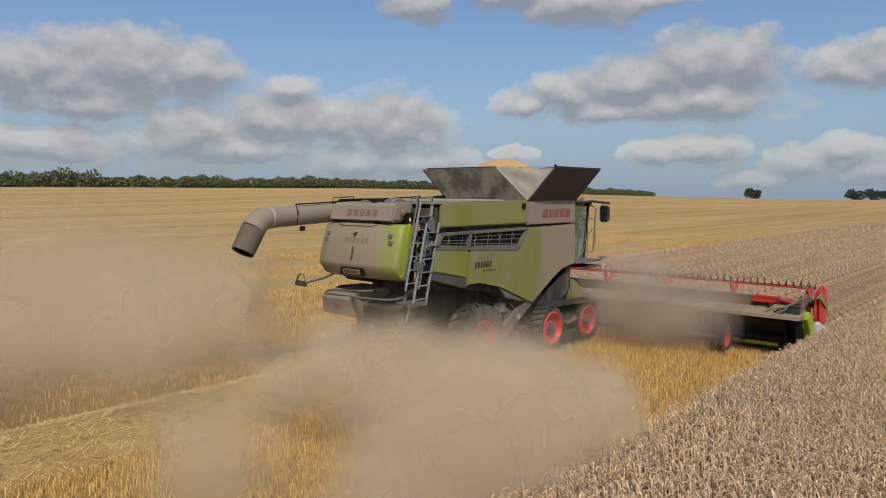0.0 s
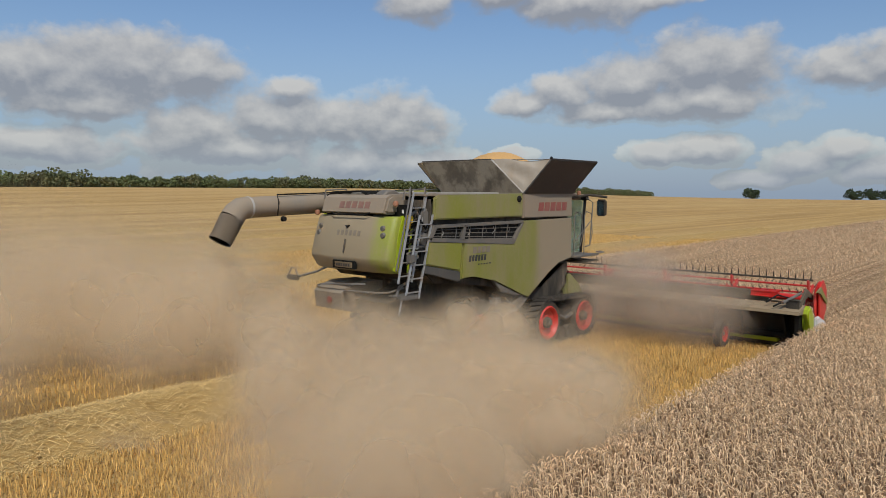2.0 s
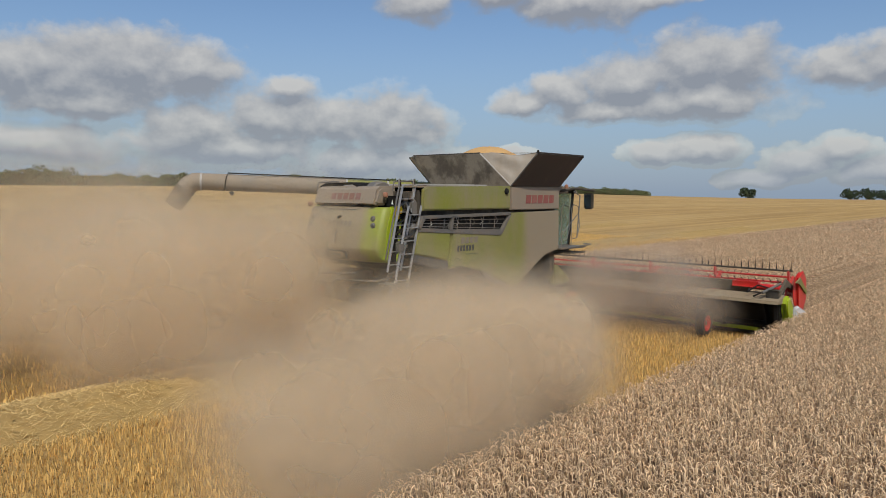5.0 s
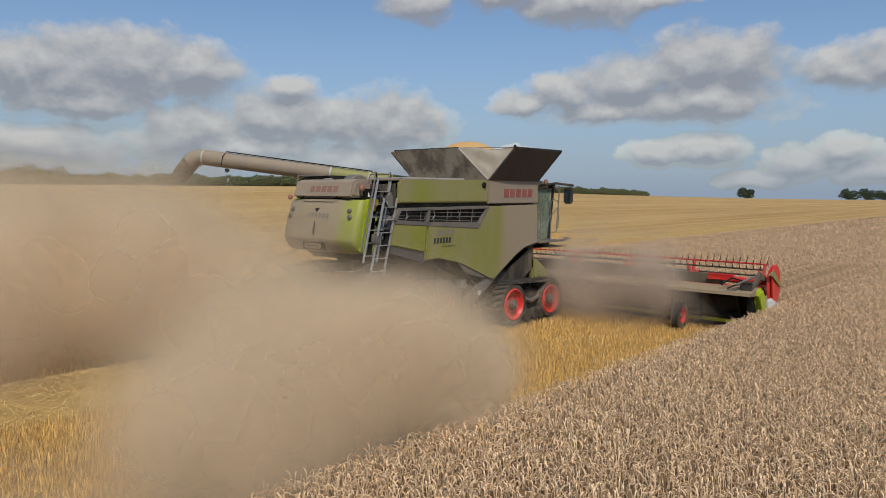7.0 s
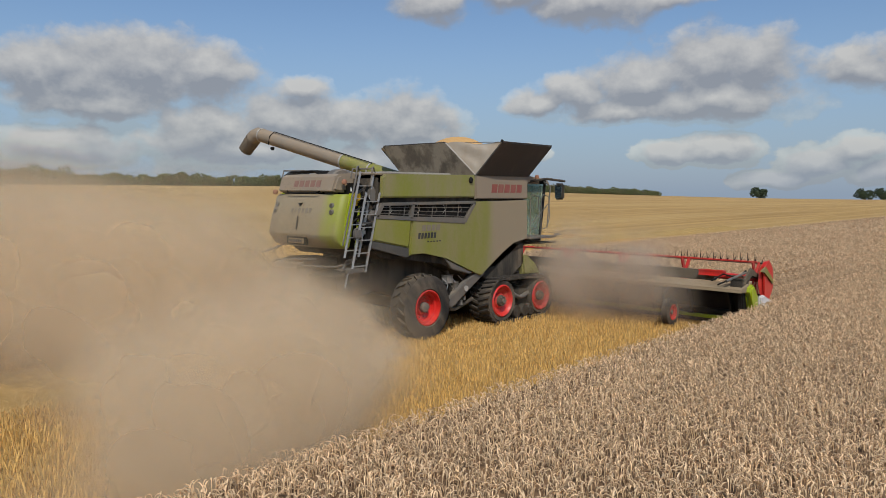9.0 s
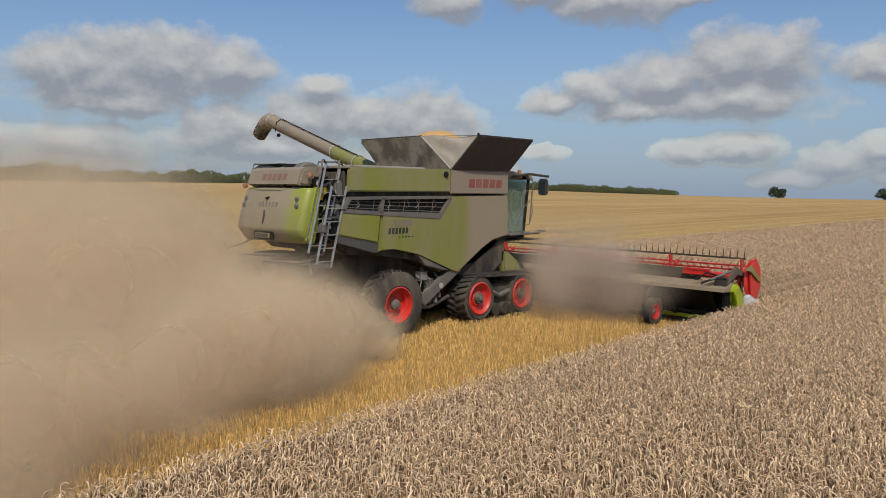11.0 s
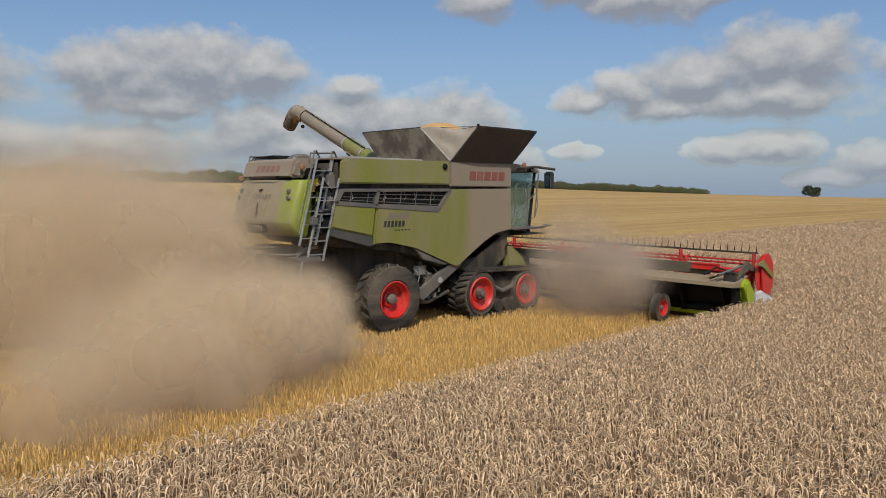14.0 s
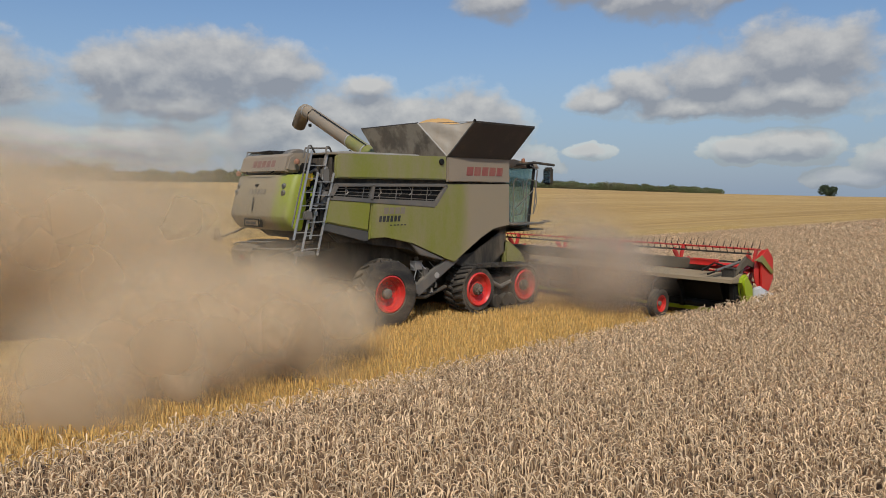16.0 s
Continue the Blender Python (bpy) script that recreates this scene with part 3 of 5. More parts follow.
def side_panels(s):
    """The panels of one side; s is -1 for the right, 1 for the left."""
    a, b = s * S, s * (S - 0.09)
    top = prism([(-5.04, 3.29), (-1.93, 3.29), (-1.93, 3.84), (-4.9, 3.80), (-5.02, 3.74)], a, b, 0.03)
    part("upper_panel", top, GREEN, harvester, "green upper side panel")
    cl = prism([(-1.90, 3.255), (0.25, 3.25), (0.23, 3.83), (-1.90, 3.84)], a, b, 0.02)
    part("tank_panel", cl, DUSTY, harvester, "dust-grey panel below the grain tank")
    lo = prism([(-4.10, 2.80), (-2.34, 2.66), (-2.24, 2.70), (-1.88, 3.19), (0.25, 3.215), (0.27, 2.17), (-0.37, 2.12), (-0.80, 1.88), (-1.66, 1.33), (-1.93, 1.44), (-2.98, 1.89), (-3.72, 2.05), (-4.19, 1.99)], a, b, 0.03)
    part("side_door", lo, SIDE, harvester, "green side door greyed by dust towards the front")
    rear = prism([(-5.19, 2.86), (-4.125, 2.80), (-4.21, 2.17), (-5.29, 2.38)], a, b, 0.03)
    part("rear_side_door", rear, GREEN, harvester, "green rear side door")
    skirt = prism([(-5.29, 2.37), (-4.21, 2.16), (-4.21, 1.97), (-4.30, 1.95), (-5.33, 2.22)], a, b, 0.015)
    part("skirt", skirt, SKIRT, harvester, "grey skirt")
    arch = prism([(-3.02, 1.86), (-1.95, 1.42), (-2.12, 1.42), (-2.75, 1.58)], s * (S - 0.02), s * (S - 0.12), 0.015)
    part("arch_plate", arch, GREY, harvester)
    # the louvre: a frame with two windows and bars across them
    frame_bm = bmesh.new()
    out = s * (S + 0.012)
    for p, q, w in (((-5.00, 3.15), (-1.92, 3.17), 0.035), ((-5.17, 2.89), (-2.30, 2.70), 0.045), ((-5.00, 3.15), (-5.17, 2.89), 0.05),
                    ((-1.92, 3.17), (-2.30, 2.70), 0.035), ((-4.06, 3.16), (-4.13, 2.82), 0.04)):
        d = Vector((q[0] - p[0], q[1] - p[1])).normalized()
        nn = Vector((-d.y, d.x)) * w
        prism([(p[0] + nn.x, p[1] + nn.y), (q[0] + nn.x, q[1] + nn.y), (q[0] - nn.x, q[1] - nn.y), (p[0] - nn.x, p[1] - nn.y)], out, b, 0.006, frame_bm)
    louvre = part("louvre", frame_bm, GREY, harvester, "grey framed engine louvre")
    part("screen", prism([(-5.0, 3.13), (-1.95, 3.15), (-2.32, 2.73), (-5.15, 2.9)], s * (S - 0.07), s * (S - 0.10), 0), BLACK, louvre)
    for k in range(3):
        f = (k + 1) / 4
        z0, z1 = 2.90 + f * 0.24, 2.72 + f * 0.43
        part("bar", rod([(-5.12 + 0.1 * f, s * (S - 0.03), z0), (-2.3 + 0.3 * f, s * (S - 0.03), z1)], 0.008, 6), GREY, louvre)
    for k in range(9):
        x = -4.8 + 0.29 * k
        part("engine_pipe", rod([(x, s * (S - 0.085), 2.9), (x + 0.12, s * (S - 0.07), 3.0), (x + 0.05, s * (S - 0.08), 3.12)], 0.012, 6), (ALU, DARK, GREY)[k % 3], louvre)
    for k in range(6):
        x = -4.75 + 0.45 * k
        part("bar", rod([(x, s * (S - 0.03), 3.13), (x - 0.05, s * (S - 0.03), 2.87 - 0.018 * k)], 0.010, 6), GREY, louvre)
    lower = prism([(-3.9, 2.795), (-2.3, 2.70), (-2.22, 2.80), (-3.9, 2.86)], s * (S + 0.004), s * (S - 0.05), 0.01)
    part("louvre_sill", lower, GREY, louvre)
    part("work_lamp", lathe([(0, -0.02), (0.055, -0.02), (0.075, 0.0), (0.075, 0.05), (0, 0.05)], 20, None, (-2.11, s * (S + 0.02), 3.71)), BLACK, harvester, "round black work lamp")
    return a


for s in (-1, 1):
    side_panels(s)
plate_bars("brand_mark", -1.30, -S, 3.41, 1.30, 0.21, 5, REDDUST, harvester, "faded red brand mark", 0.18, slant=0.03)
plate_bars("model_mark", -3.93, -S, 2.36, 0.62, 0.13, 6, INK, harvester, "dark model mark", 0.35, slant=0.02)
plate_bars("number_mark", -3.80, -S, 2.53, 0.62, 0.14, 4, FAINT, harvester, "pale worn number mark", 0.2, slant=0.02)
plate_bars("small_mark", -3.62, -S, 2.27, 0.5, 0.025, 5, INK, harvester, "tiny dark mark", 0.5)

# hull, chassis, top deck
part("hull", prism([(-5.30, 2.25), (-4.9, 1.95), (-4.2, 1.9), (-3.0, 1.75), (-2.1, 1.35), (-0.9, 1.5), (0.3, 2.1), (0.3, 3.78), (-5.30, 3.70)], -1.5, 1.5, 0.03), DARK, harvester, "dark inner hull")
part("chassis", prism([(-4.7, 1.2), (-3.9, 0.95), (-1.6, 0.62), (1.2, 0.62), (1.5, 1.2), (0.6, 2.1), (-2.0, 1.9), (-4.7, 2.0)], -0.85, 0.85, 0.03), DARK, harvester, "dark chassis")
part("top_deck", box(-5.2, 0.25, -1.6, 1.6, 3.775, 3.815), DUSTY, harvester, "dusty top deck")
for y0, x0, x1 in ((-1.45, -4.7, -2.6), (-0.5, -4.6, -2.0), (0.7, -4.6, -2.0)):
    part("deck_lid", box(x0, x1, y0, y0 + 0.75, 3.815, 3.865), PALE, harvester, "pale dusty deck lid")
part("air_intake", lathe([(0, 0), (0.33, 0), (0.36, 0.03), (0.36, 0.25), (0.3, 0.3), (0, 0.3)], 24, None, (-5.35, -0.75, 3.55)), GREY, harvester, "round air intake")
for k in range(9):
    part("intake_rib", rod([(-5.62 + 0.07 * k, -0.25, 3.80), (-5.60 + 0.07 * k, 0.0, 3.88), (-5.58 + 0.07 * k, 0.9, 3.86), (-5.58 + 0.07 * k, 1.1, 3.78)], 0.016, 6), BLACK, harvester)
for y in (-1.25, 1.25):
    part("deck_rail", rod([(-5.55, y, 3.7), (-5.5, y, 3.9), (-4.9, y, 3.92), (-4.85, y, 3.8)], 0.018), GREY, harvester)

# diagonal struts to the rear axle, axle parts
for s in (-1, 1):
    strut = prism([(-1.72, 1.50), (-1.45, 1.38), (-2.72, 0.62), (-2.86, 0.70), (-2.84, 0.86)], s * 1.60, s * 1.44, 0.02)
    part("strut", strut, GREY, harvester, "grey diagonal strut")
    part("badge", lathe([(0, 0), (0.07, 0), (0.07, 0.02), (0, 0.02)], 18, None, (-2.2, -1.62 if s < 0 else 1.60, 1.06)), PALE, harvester, "round pale badge")
    part("hose_bundle", rod([(-2.6, s * 1.3, 1.5), (-2.45, s * 1.35, 1.2), (-2.35, s * 1.33, 0.85), (-2.5, s * 1.2, 0.6)], 0.05), DARK, harvester)
    for k in range(4):
        part("cylinder", rod([(-2.6 + 0.11 * k, s * 1.25, 0.62 + 0.16 * (k % 3)), (-2.35 + 0.09 * k, s * 1.3, 0.8 + 0.18 * (k % 3))], 0.05), GREY, harvester)
for s in (-1, 1):
    part("axle_valve", box(-2.75, -2.55, s * 1.32, s * 1.46, 1.22, 1.40, 0.02), ALU, harvester, "pale valve block")
    part("axle_valve", box(-2.52, -2.40, s * 1.36, s * 1.50, 1.05, 1.22, 0.02), GREY, harvester)
    part("steering_ram", rod([(-2.35, s * 1.38, 0.66), (-2.95, s * 1.30, 0.72)], 0.045, 10), ALU, harvester, "bright steering ram")
    part("lower_link", rod([(-1.75, s * 1.42, 0.74), (-2.45, s * 1.46, 0.56), (-2.8, s * 1.44, 0.60)], 0.05, 8), DARK, harvester)
    for k in range(7):
        x, z = -2.82 + 0.10 * k, 1.36 - 0.06 * (k % 3)
        part("axle_hose", rod([(x, s * 1.36, z), (x + 0.10, s * 1.47, z - 0.16), (x + 0.02, s * 1.49, z - 0.34), (x + 0.16, s * 1.43, z - 0.55)], 0.014 + 0.004 * (k % 2), 6), (ALU, BLACK, GREY)[k % 3], harvester)
    for k in range(5):
        x = -2.72 + 0.13 * k
        part("axle_bracket", box(x, x + 0.06, s * 1.44, s * 1.54, 0.66 + 0.11 * (k % 3), 0.76 + 0.11 * (k % 3), 0.008), (GREY, ALU)[k % 2], harvester)
part("rear_axle", rod([(-3.67, -1.35, 0.76), (-3.67, 1.35, 0.76)], 0.13, 12), DARK, harvester, "dark rear axle")


# rear hood
def hood():
    """The rounded tail: bowed rear face, corners rounded in plan, tucked in at its foot."""
    bm = bmesh.new()
    rows = ((2.20, -5.86, 1.17), (2.24, -5.93, 1.22), (2.46, -6.07, 1.24), (2.52, -6.075, 1.24), (2.9, -5.98, 1.24), (3.30, -5.86, 1.22), (3.36, -5.80, 1.20))
    rings = []
    for z, back, half in rows:
        plan = [(-5.60 + (z - 2.2) * 0.18, 1.0, 0.02), (back + 0.22, 1.0, 0.02), (back + 0.13, 0.985, 0), (back + 0.09, 0.93, 0), (back + 0.035, 0.66, 0), (back + 0.005, 0.42, 0), (back, 0.15, 0)]
        ring = [bm.verts.new((x, -half * f - o, z)) for x, f, o in plan] + [bm.verts.new((x, half * f + o, z)) for x, f, o in plan[::-1]]
        rings.append(ring)
    for p, q in zip(rings, rings[1:]):
        for k in range(len(p) - 1):
            bm.faces.new((p[k], p[k + 1], q[k + 1], q[k]))
    bm.faces.new(rings[-1])
    bm.faces.new(rings[0][::-1])
    return bm


tail = part("rear_hood", hood(), TAIL, harvester, "green rear hood with a thick film of dust")
for s in (-1, 1):
    cheek = prism([(-5.66, 2.20), (-5.82, 2.28), (-5.72, 2.9), (-5.58, 3.38), (-5.385, 3.38), (-5.59, 2.24)], s * 1.265, s * 1.19, 0.03)
    part("hood_cheek", cheek, GREEN_CLEAN, tail, "bright green hood side")
    for z in (3.12, 2.98):
        rl = part("round_lamp", lathe([(0, 0.035), (0.05, 0.03), (0.062, 0), (0.062, -0.05), (0, -0.05)], 18), GREY, tail, "small round grey lamp")
        rl.matrix_basis = pose(-5.80 - 0.28 * (3.3 - z), s * (0.98 if z > 3 else 1.02), z, 0, 0, 90)
cap = prism([(-5.72, 3.40), (-5.84, 3.44), (-5.74, 3.74), (-5.62, 3.80), (-5.2, 3.82), (-5.2, 3.40)], -1.02, 1.02, 0.05)
cap = part("hood_cap", cap, DUSTY, harvester, "dust-grey upper tail flap")
for k in range(5):
    y0 = 0.42 - 0.2 * k
    part("brand_mark", prism([(-5.819, 3.52), (-5.773, 3.66), (-5.75, 3.66), (-5.79, 3.52)], y0, y0 - 0.15, 0), FAINTRED, cap, "worn red brand mark", False)
for k in range(6):
    y0 = 0.33 - 0.13 * k
    part("model_mark", prism([(-5.971, 2.95), (-5.938, 3.06), (-5.92, 3.06), (-5.95, 2.95)], y0, y0 - 0.08, 0), FAINT, tail, "faint worn model mark", False)
digit = bpy.data.curves.new("numeral", "FONT")
digit.body, digit.size, digit.extrude = "1", 0.42, 0.006
digit.materials.append(NUM)
numeral = new("numeral", digit)
numeral.parent = tail
numeral.matrix_basis = Matrix(((0, 0.235, -1, -6.062), (-1, 0, 0, 0.10), (0, 1, 0, 2.60), (0, 0, 0, 1)))
tagged(numeral, "dark painted numeral")
plate = part("number_plate", box(-6.12, -6.06, -0.30, 0.22, 2.29, 2.40, 0.005), PLATE, tail, "dusty number plate")
bm = bmesh.new()
for k in range(6):
    prism([(0.17 - 0.075 * k, 2.315), (0.12 - 0.075 * k, 2.315), (0.12 - 0.075 * k, 2.375), (0.17 - 0.075 * k, 2.375)], -6.124, -6.12, 0, bm, "x")
part("plate_mark", bm, INK, plate, "", False)
part("plate_recess", box(-6.085, -6.0, -0.36, 0.34, 2.26, 2.43, 0.01), BLACK, tail)
part("emblem", prism([(0.06, 3.16), (-0.04, 3.17), (0.02, 3.11)], -5.96, -5.90, 0, None, "x"), INK, tail)
for y in (-1.12, 1.28):
    b = part("beacon", lathe([(0, -0.02), (0.05, 0), (0.062, 0.05), (0.045, 0.09), (0, 0.11)], 16), ORANGE, harvester, "orange warning beacon")
    b.matrix_basis = pose(-5.62 if y < 0 else -5.72, y, 3.58 if y < 0 else 3.36, 90, 0, 0)
part("tail_shutter", box(-5.6, -5.25, 1.2, 1.34, 2.5, 3.3, 0.03), BLACK, harvester)
part("hood_handle", rod([(-5.86, -0.6, 3.43), (-5.9, -0.5, 3.39), (-5.9, 0.5, 3.39), (-5.86, 0.6, 3.43)], 0.015), BLACK, cap)

# engine bay between the tail and the side panels
part("engine_block", box(-5.5, -5.0, -1.35, 1.35, 2.2, 3.6, 0.04), BLACK, harvester, "black engine parts")
part("side_box", box(-5.42, -5.12, -1.60, -1.42, 2.30, 2.72, 0.03), BLACK, harvester, "black side box")
part("tank_cap", box(-5.3, -5.1, -1.56, -1.42, 3.05, 3.5, 0.03), GREY, harvester)
part("extinguisher", rod([(-5.56, -1.40, 3.12), (-5.54, -1.40, 3.36), (-5.54, -1.40, 3.40)], [0.05, 0.05, 0.02], 14), YELLOW, harvester, "yellow extinguisher")
part("filter_can", rod([(-5.45, -1.2, 3.42), (-5.44, -1.2, 3.52)], 0.06, 16), WHITE, harvester, "pale filter can")
for k in range(5):
    z = 2.35 + 0.26 * k
    part("engine_hose", rod([(-5.5, -1.40, z), (-5.42, -1.5, z + 0.08), (-5.3, -1.47, z - 0.05), (-5.15, -1.52, z + 0.12)], 0.035, 8), (BLACK, GREY, DARK)[k % 3], harvester)
    part("engine_bracket", box(-5.35 + 0.03 * k, -5.2, -1.53, -1.42, z + 0.1, z + 0.17, 0.01), (ALU, GREY)[k % 2], harvester)
for k in range(6):
    z = 2.2 + 0.2 * k
    part("pipe", rod([(-5.56, -1.36, z), (-5.3, -1.46, z + 0.15), (-5.12, -1.5, z + 0.1)], 0.022), (GREY, DARK)[k % 2], harvester)
part("air_filter", rod([(-5.22, -1.50, 2.78), (-5.20, -1.50, 3.02)], 0.085, 16), GREY, harvester, "grey filter drum")
part("bay_shelf", box(-5.52, -5.06, -1.56, -1.36, 2.74, 2.78, 0.008), GREY, harvester, "grey engine bay shelf")
part("bay_post", box(-5.12, -5.06, -1.58, -1.48, 2.2, 3.72, 0.01), DARK, harvester)
part("drive_belt", rod([(-5.48, -1.47, 2.25), (-5.30, -1.50, 2.68), (-5.12, -1.48, 2.30)], 0.02, 6), BLACK, harvester)
for k in range(4):
    part("clamp", box(-5.46 + 0.09 * k, -5.42 + 0.09 * k, -1.57, -1.50, 2.52 + 0.07 * (k % 2), 2.60 + 0.07 * (k % 2), 0.005), ALU, harvester)
for z in (2.62, 3.20):
    part("bay_hose", rod([(-5.5, -1.44, z), (-5.38, -1.58, z + 0.10), (-5.22, -1.57, z - 0.08), (-5.1, -1.52, z + 0.05)], 0.026, 8), BLACK, harvester)
part("warning_label", box(-5.50, -5.44, -1.43, -1.415, 3.18, 3.42, 0), YELLOW, harvester, "yellow warning label", False)
part("green_edge", rod([(-5.53, -1.36, 2.2), (-5.40, -1.38, 3.35)], 0.022), GREEN_CLEAN, harvester)


# ladder at the tail
def ladder():
    base = empty("ladder")
    base.parent = harvester
    tagged(base, "worn aluminium folding ladder")
    for off, y, z1, z0 in ((0.0, -1.52, 3.84, 2.05), (0.26, -1.62, 3.40, 1.72)):
        for x in (-0.19, 0.19):
            slope = 0.25
            top, foot = (-5.32 + off * 0.7 + x - (3.84 - z1) * slope, y, z1), (-5.32 + off * 0.7 + x - (3.84 - z0) * slope, y, z0)
            part("rail", rod([top, foot], 0.026, 6), ALU, base)
            part("brace", rod([(top[0] * 0.985 - 0.085, y + 0.05, z1 - 0.1), (foot[0] + 0.06, y + 0.05, z0 + 0.2)], 0.013, 6), GREY, base)
        n = int((z1 - z0) / 0.27)
        for k in range(n):
            z = z0 + 0.14 + 0.27 * k
            xc = -5.32 + off * 0.7 - (3.84 - z) * 0.25
            part("rung", box(xc - 0.19, xc + 0.19, y - 0.04, y + 0.04, z - 0.009, z + 0.009, 0.003), ALU, base)
    part("step", box(-6.10, -5.60, -1.74, -1.70, 1.74, 1.83, 0.01), GREY, base, "grey grated step")
    for k in range(5):
        part("step_slat", box(-6.09, -5.61, -1.69 + 0.07 * k, -1.65 + 0.07 * k, 1.79, 1.82, 0.004), GREY, base)
    part("foot_rung", rod([(-5.95, -1.62, 1.75), (-6.04, -1.62, 1.42)], 0.022, 6), ALU, base)
    part("step_arm", rod([(-6.1, -1.6, 1.8), (-5.7, -1.3, 1.95), (-5.2, -1.0, 1.95)], 0.03), GREY, base)
    part("latch", box(-5.78, -5.62, -1.70, -1.56, 2.45, 2.62, 0.02), GREY, base)
    for x in (-5.55, -5.12):
        part("handrail", rod([(x - 0.42, -1.48, 2.3), (x - 0.06, -1.5, 3.75), (x, -1.45, 3.93), (x + 0.12, -1.35, 3.95), (x + 0.3, -1.2, 3.82)], 0.018), GREY, base)


ladder()

# straw chopper under the tail, lamp arm
chop = part("chopper_box", prism([(-6.02, 1.80), (-6.10, 1.72), (-6.06, 1.36), (-5.5, 1.22), (-4.9, 1.5), (-4.9, 1.9), (-5.6, 1.92)], 0.02, 0.96, 0.02), CHOP, harvester, "dusty grey chopper box")
part("chopper_body", prism([(-5.75, 1.58), (-5.7, 1.28), (-5.3, 1.05), (-4.6, 1.2), (-4.6, 1.8)], -1.0, 0.02, 0.02), DARK, harvester, "dark straw chopper")
part("reflector", lathe([(0, -0.02), (0.06, -0.02), (0.07, 0.02), (0, 0.02)], 16), REDDUST, chop, "dull red reflector").matrix_basis = pose(-6.10, 0.42, 1.56, 0, 0, 90)
part("guard_rail", rod([(-6.05, 0.0, 1.78), (-6.1, -0.1, 1.80), (-6.1, -1.05, 1.84), (-5.9, -1.2, 1.84), (-5.5, -1.2, 1.9)], 0.022), GREY, harvester)
part("guard_rail", rod([(-6.05, 0.9, 1.82), (-6.1, 0.7, 1.88), (-6.1, -0.3, 1.95), (-5.9, -0.5, 1.95)], 0.018), GREY, harvester)
arm = part("lamp_arm", rod([(-5.75, 0.95, 2.2), (-5.9, 1.1, 2.1), (-6.0, 1.75, 1.92)], 0.025), GREY, harvester, "bent lamp arm")
part("tail_lamp", box(-6.05, -5.97, 1.62, 2.02, 1.86, 1.98, 0.02), DARK, arm)
part("lamp_guard", rod([(-6.02, 1.65, 1.97), (-6.02, 1.72, 2.14), (-6.02, 1.86, 2.14), (-6.02, 1.98, 1.97)], 0.018), GREY, arm)


# ---- running gear; each wheel turns with the ground ----
def wheel(name, x, y, z, tyre_r, rim_r, width, parent, label, lugs=0, tread=0.04):
    """A wheel about its own y axis: tyre with lugs, dished rim and hub."""
    base = empty(name)
    base.parent = parent
    base.matrix_basis = pose(x, y, z)
    tagged(base, label)
    w = width / 2
    prof = [(rim_r, -w * 0.85), (rim_r * 1.08, -w), (tyre_r * 0.86, -w), (tyre_r * 0.96, -w * 0.86), (tyre_r - tread, -w * 0.6), (tyre_r - tread, w * 0.6),
            (tyre_r * 0.96, w * 0.86), (tyre_r * 0.86, w), (rim_r * 1.08, w), (rim_r, w * 0.85)]
    part("tyre", lathe(prof, 40), RUBBER, base, "dusty black lugged tyre")
    for k in range(lugs):
        a = 2 * math.pi * k / lugs
        for s in (-1, 1):
            t = a + (0 if s < 0 else math.pi / lugs)
            bm = bmesh.new()
            rows = []
            for q in (0.02, 0.55, 1.0):
                tt = t + 0.22 * q
                ring = []
                for dt, r in ((-0.032, tyre_r - tread - 0.01), (-0.026, tyre_r - 0.05 * (q > 0.9)), (0.026, tyre_r - 0.05 * (q > 0.9)), (0.032, tyre_r - tread - 0.01)):
                    ring.append(bm.verts.new((r * math.cos(tt + dt), s * w * q, r * math.sin(tt + dt))))
                rows.append(ring)
            for p, r in zip(rows, rows[1:]):
                for i in range(3):
                    bm.faces.new((p[i], p[i + 1], r[i + 1], r[i]))
            bm.faces.new(rows[-1])
            part("tyre_lug", bm, RUBBER, base, "", False)
    for s in (-1, 1):
        out = s * w
        part("rim", lathe([(rim_r * 1.02, out * 0.95), (rim_r * 0.95, out * 0.98), (rim_r * 0.9, out * 0.55), (rim_r * 0.78, out * 0.5), (rim_r * 0.74, out * 0.2), (rim_r * 0.5, out * 0.12), (rim_r * 0.4, out * 0.3), (0, out * 0.3)], 36), RED, base, "red wheel rim")
        part("hub", lathe([(rim_r * 0.3, out * 0.2), (rim_r * 0.28, out * 0.62), (rim_r * 0.2, out * 0.7), (0, out * 0.7)], 20), GREY, base, "grey hub")
        for k in range(10 if lugs else 0):
            a = 2 * math.pi * k / 10
            bx, bz = rim_r * 0.58 * math.cos(a), rim_r * 0.58 * math.sin(a)
            part("wheel_bolt", rod([(bx, out * 0.12, bz), (bx, out * 0.24, bz)], 0.016, 6), GREY, base)
    return base


spinners = []
for s in (-1, 1):
    spinners.append((wheel("rear_wheel", -3.67, s * 1.48, 0.76, 0.78, 0.41, 0.54, harvester, "rear wheel with lugged tyre and red rim", 20, 0.055), 0.78))


lugs = []


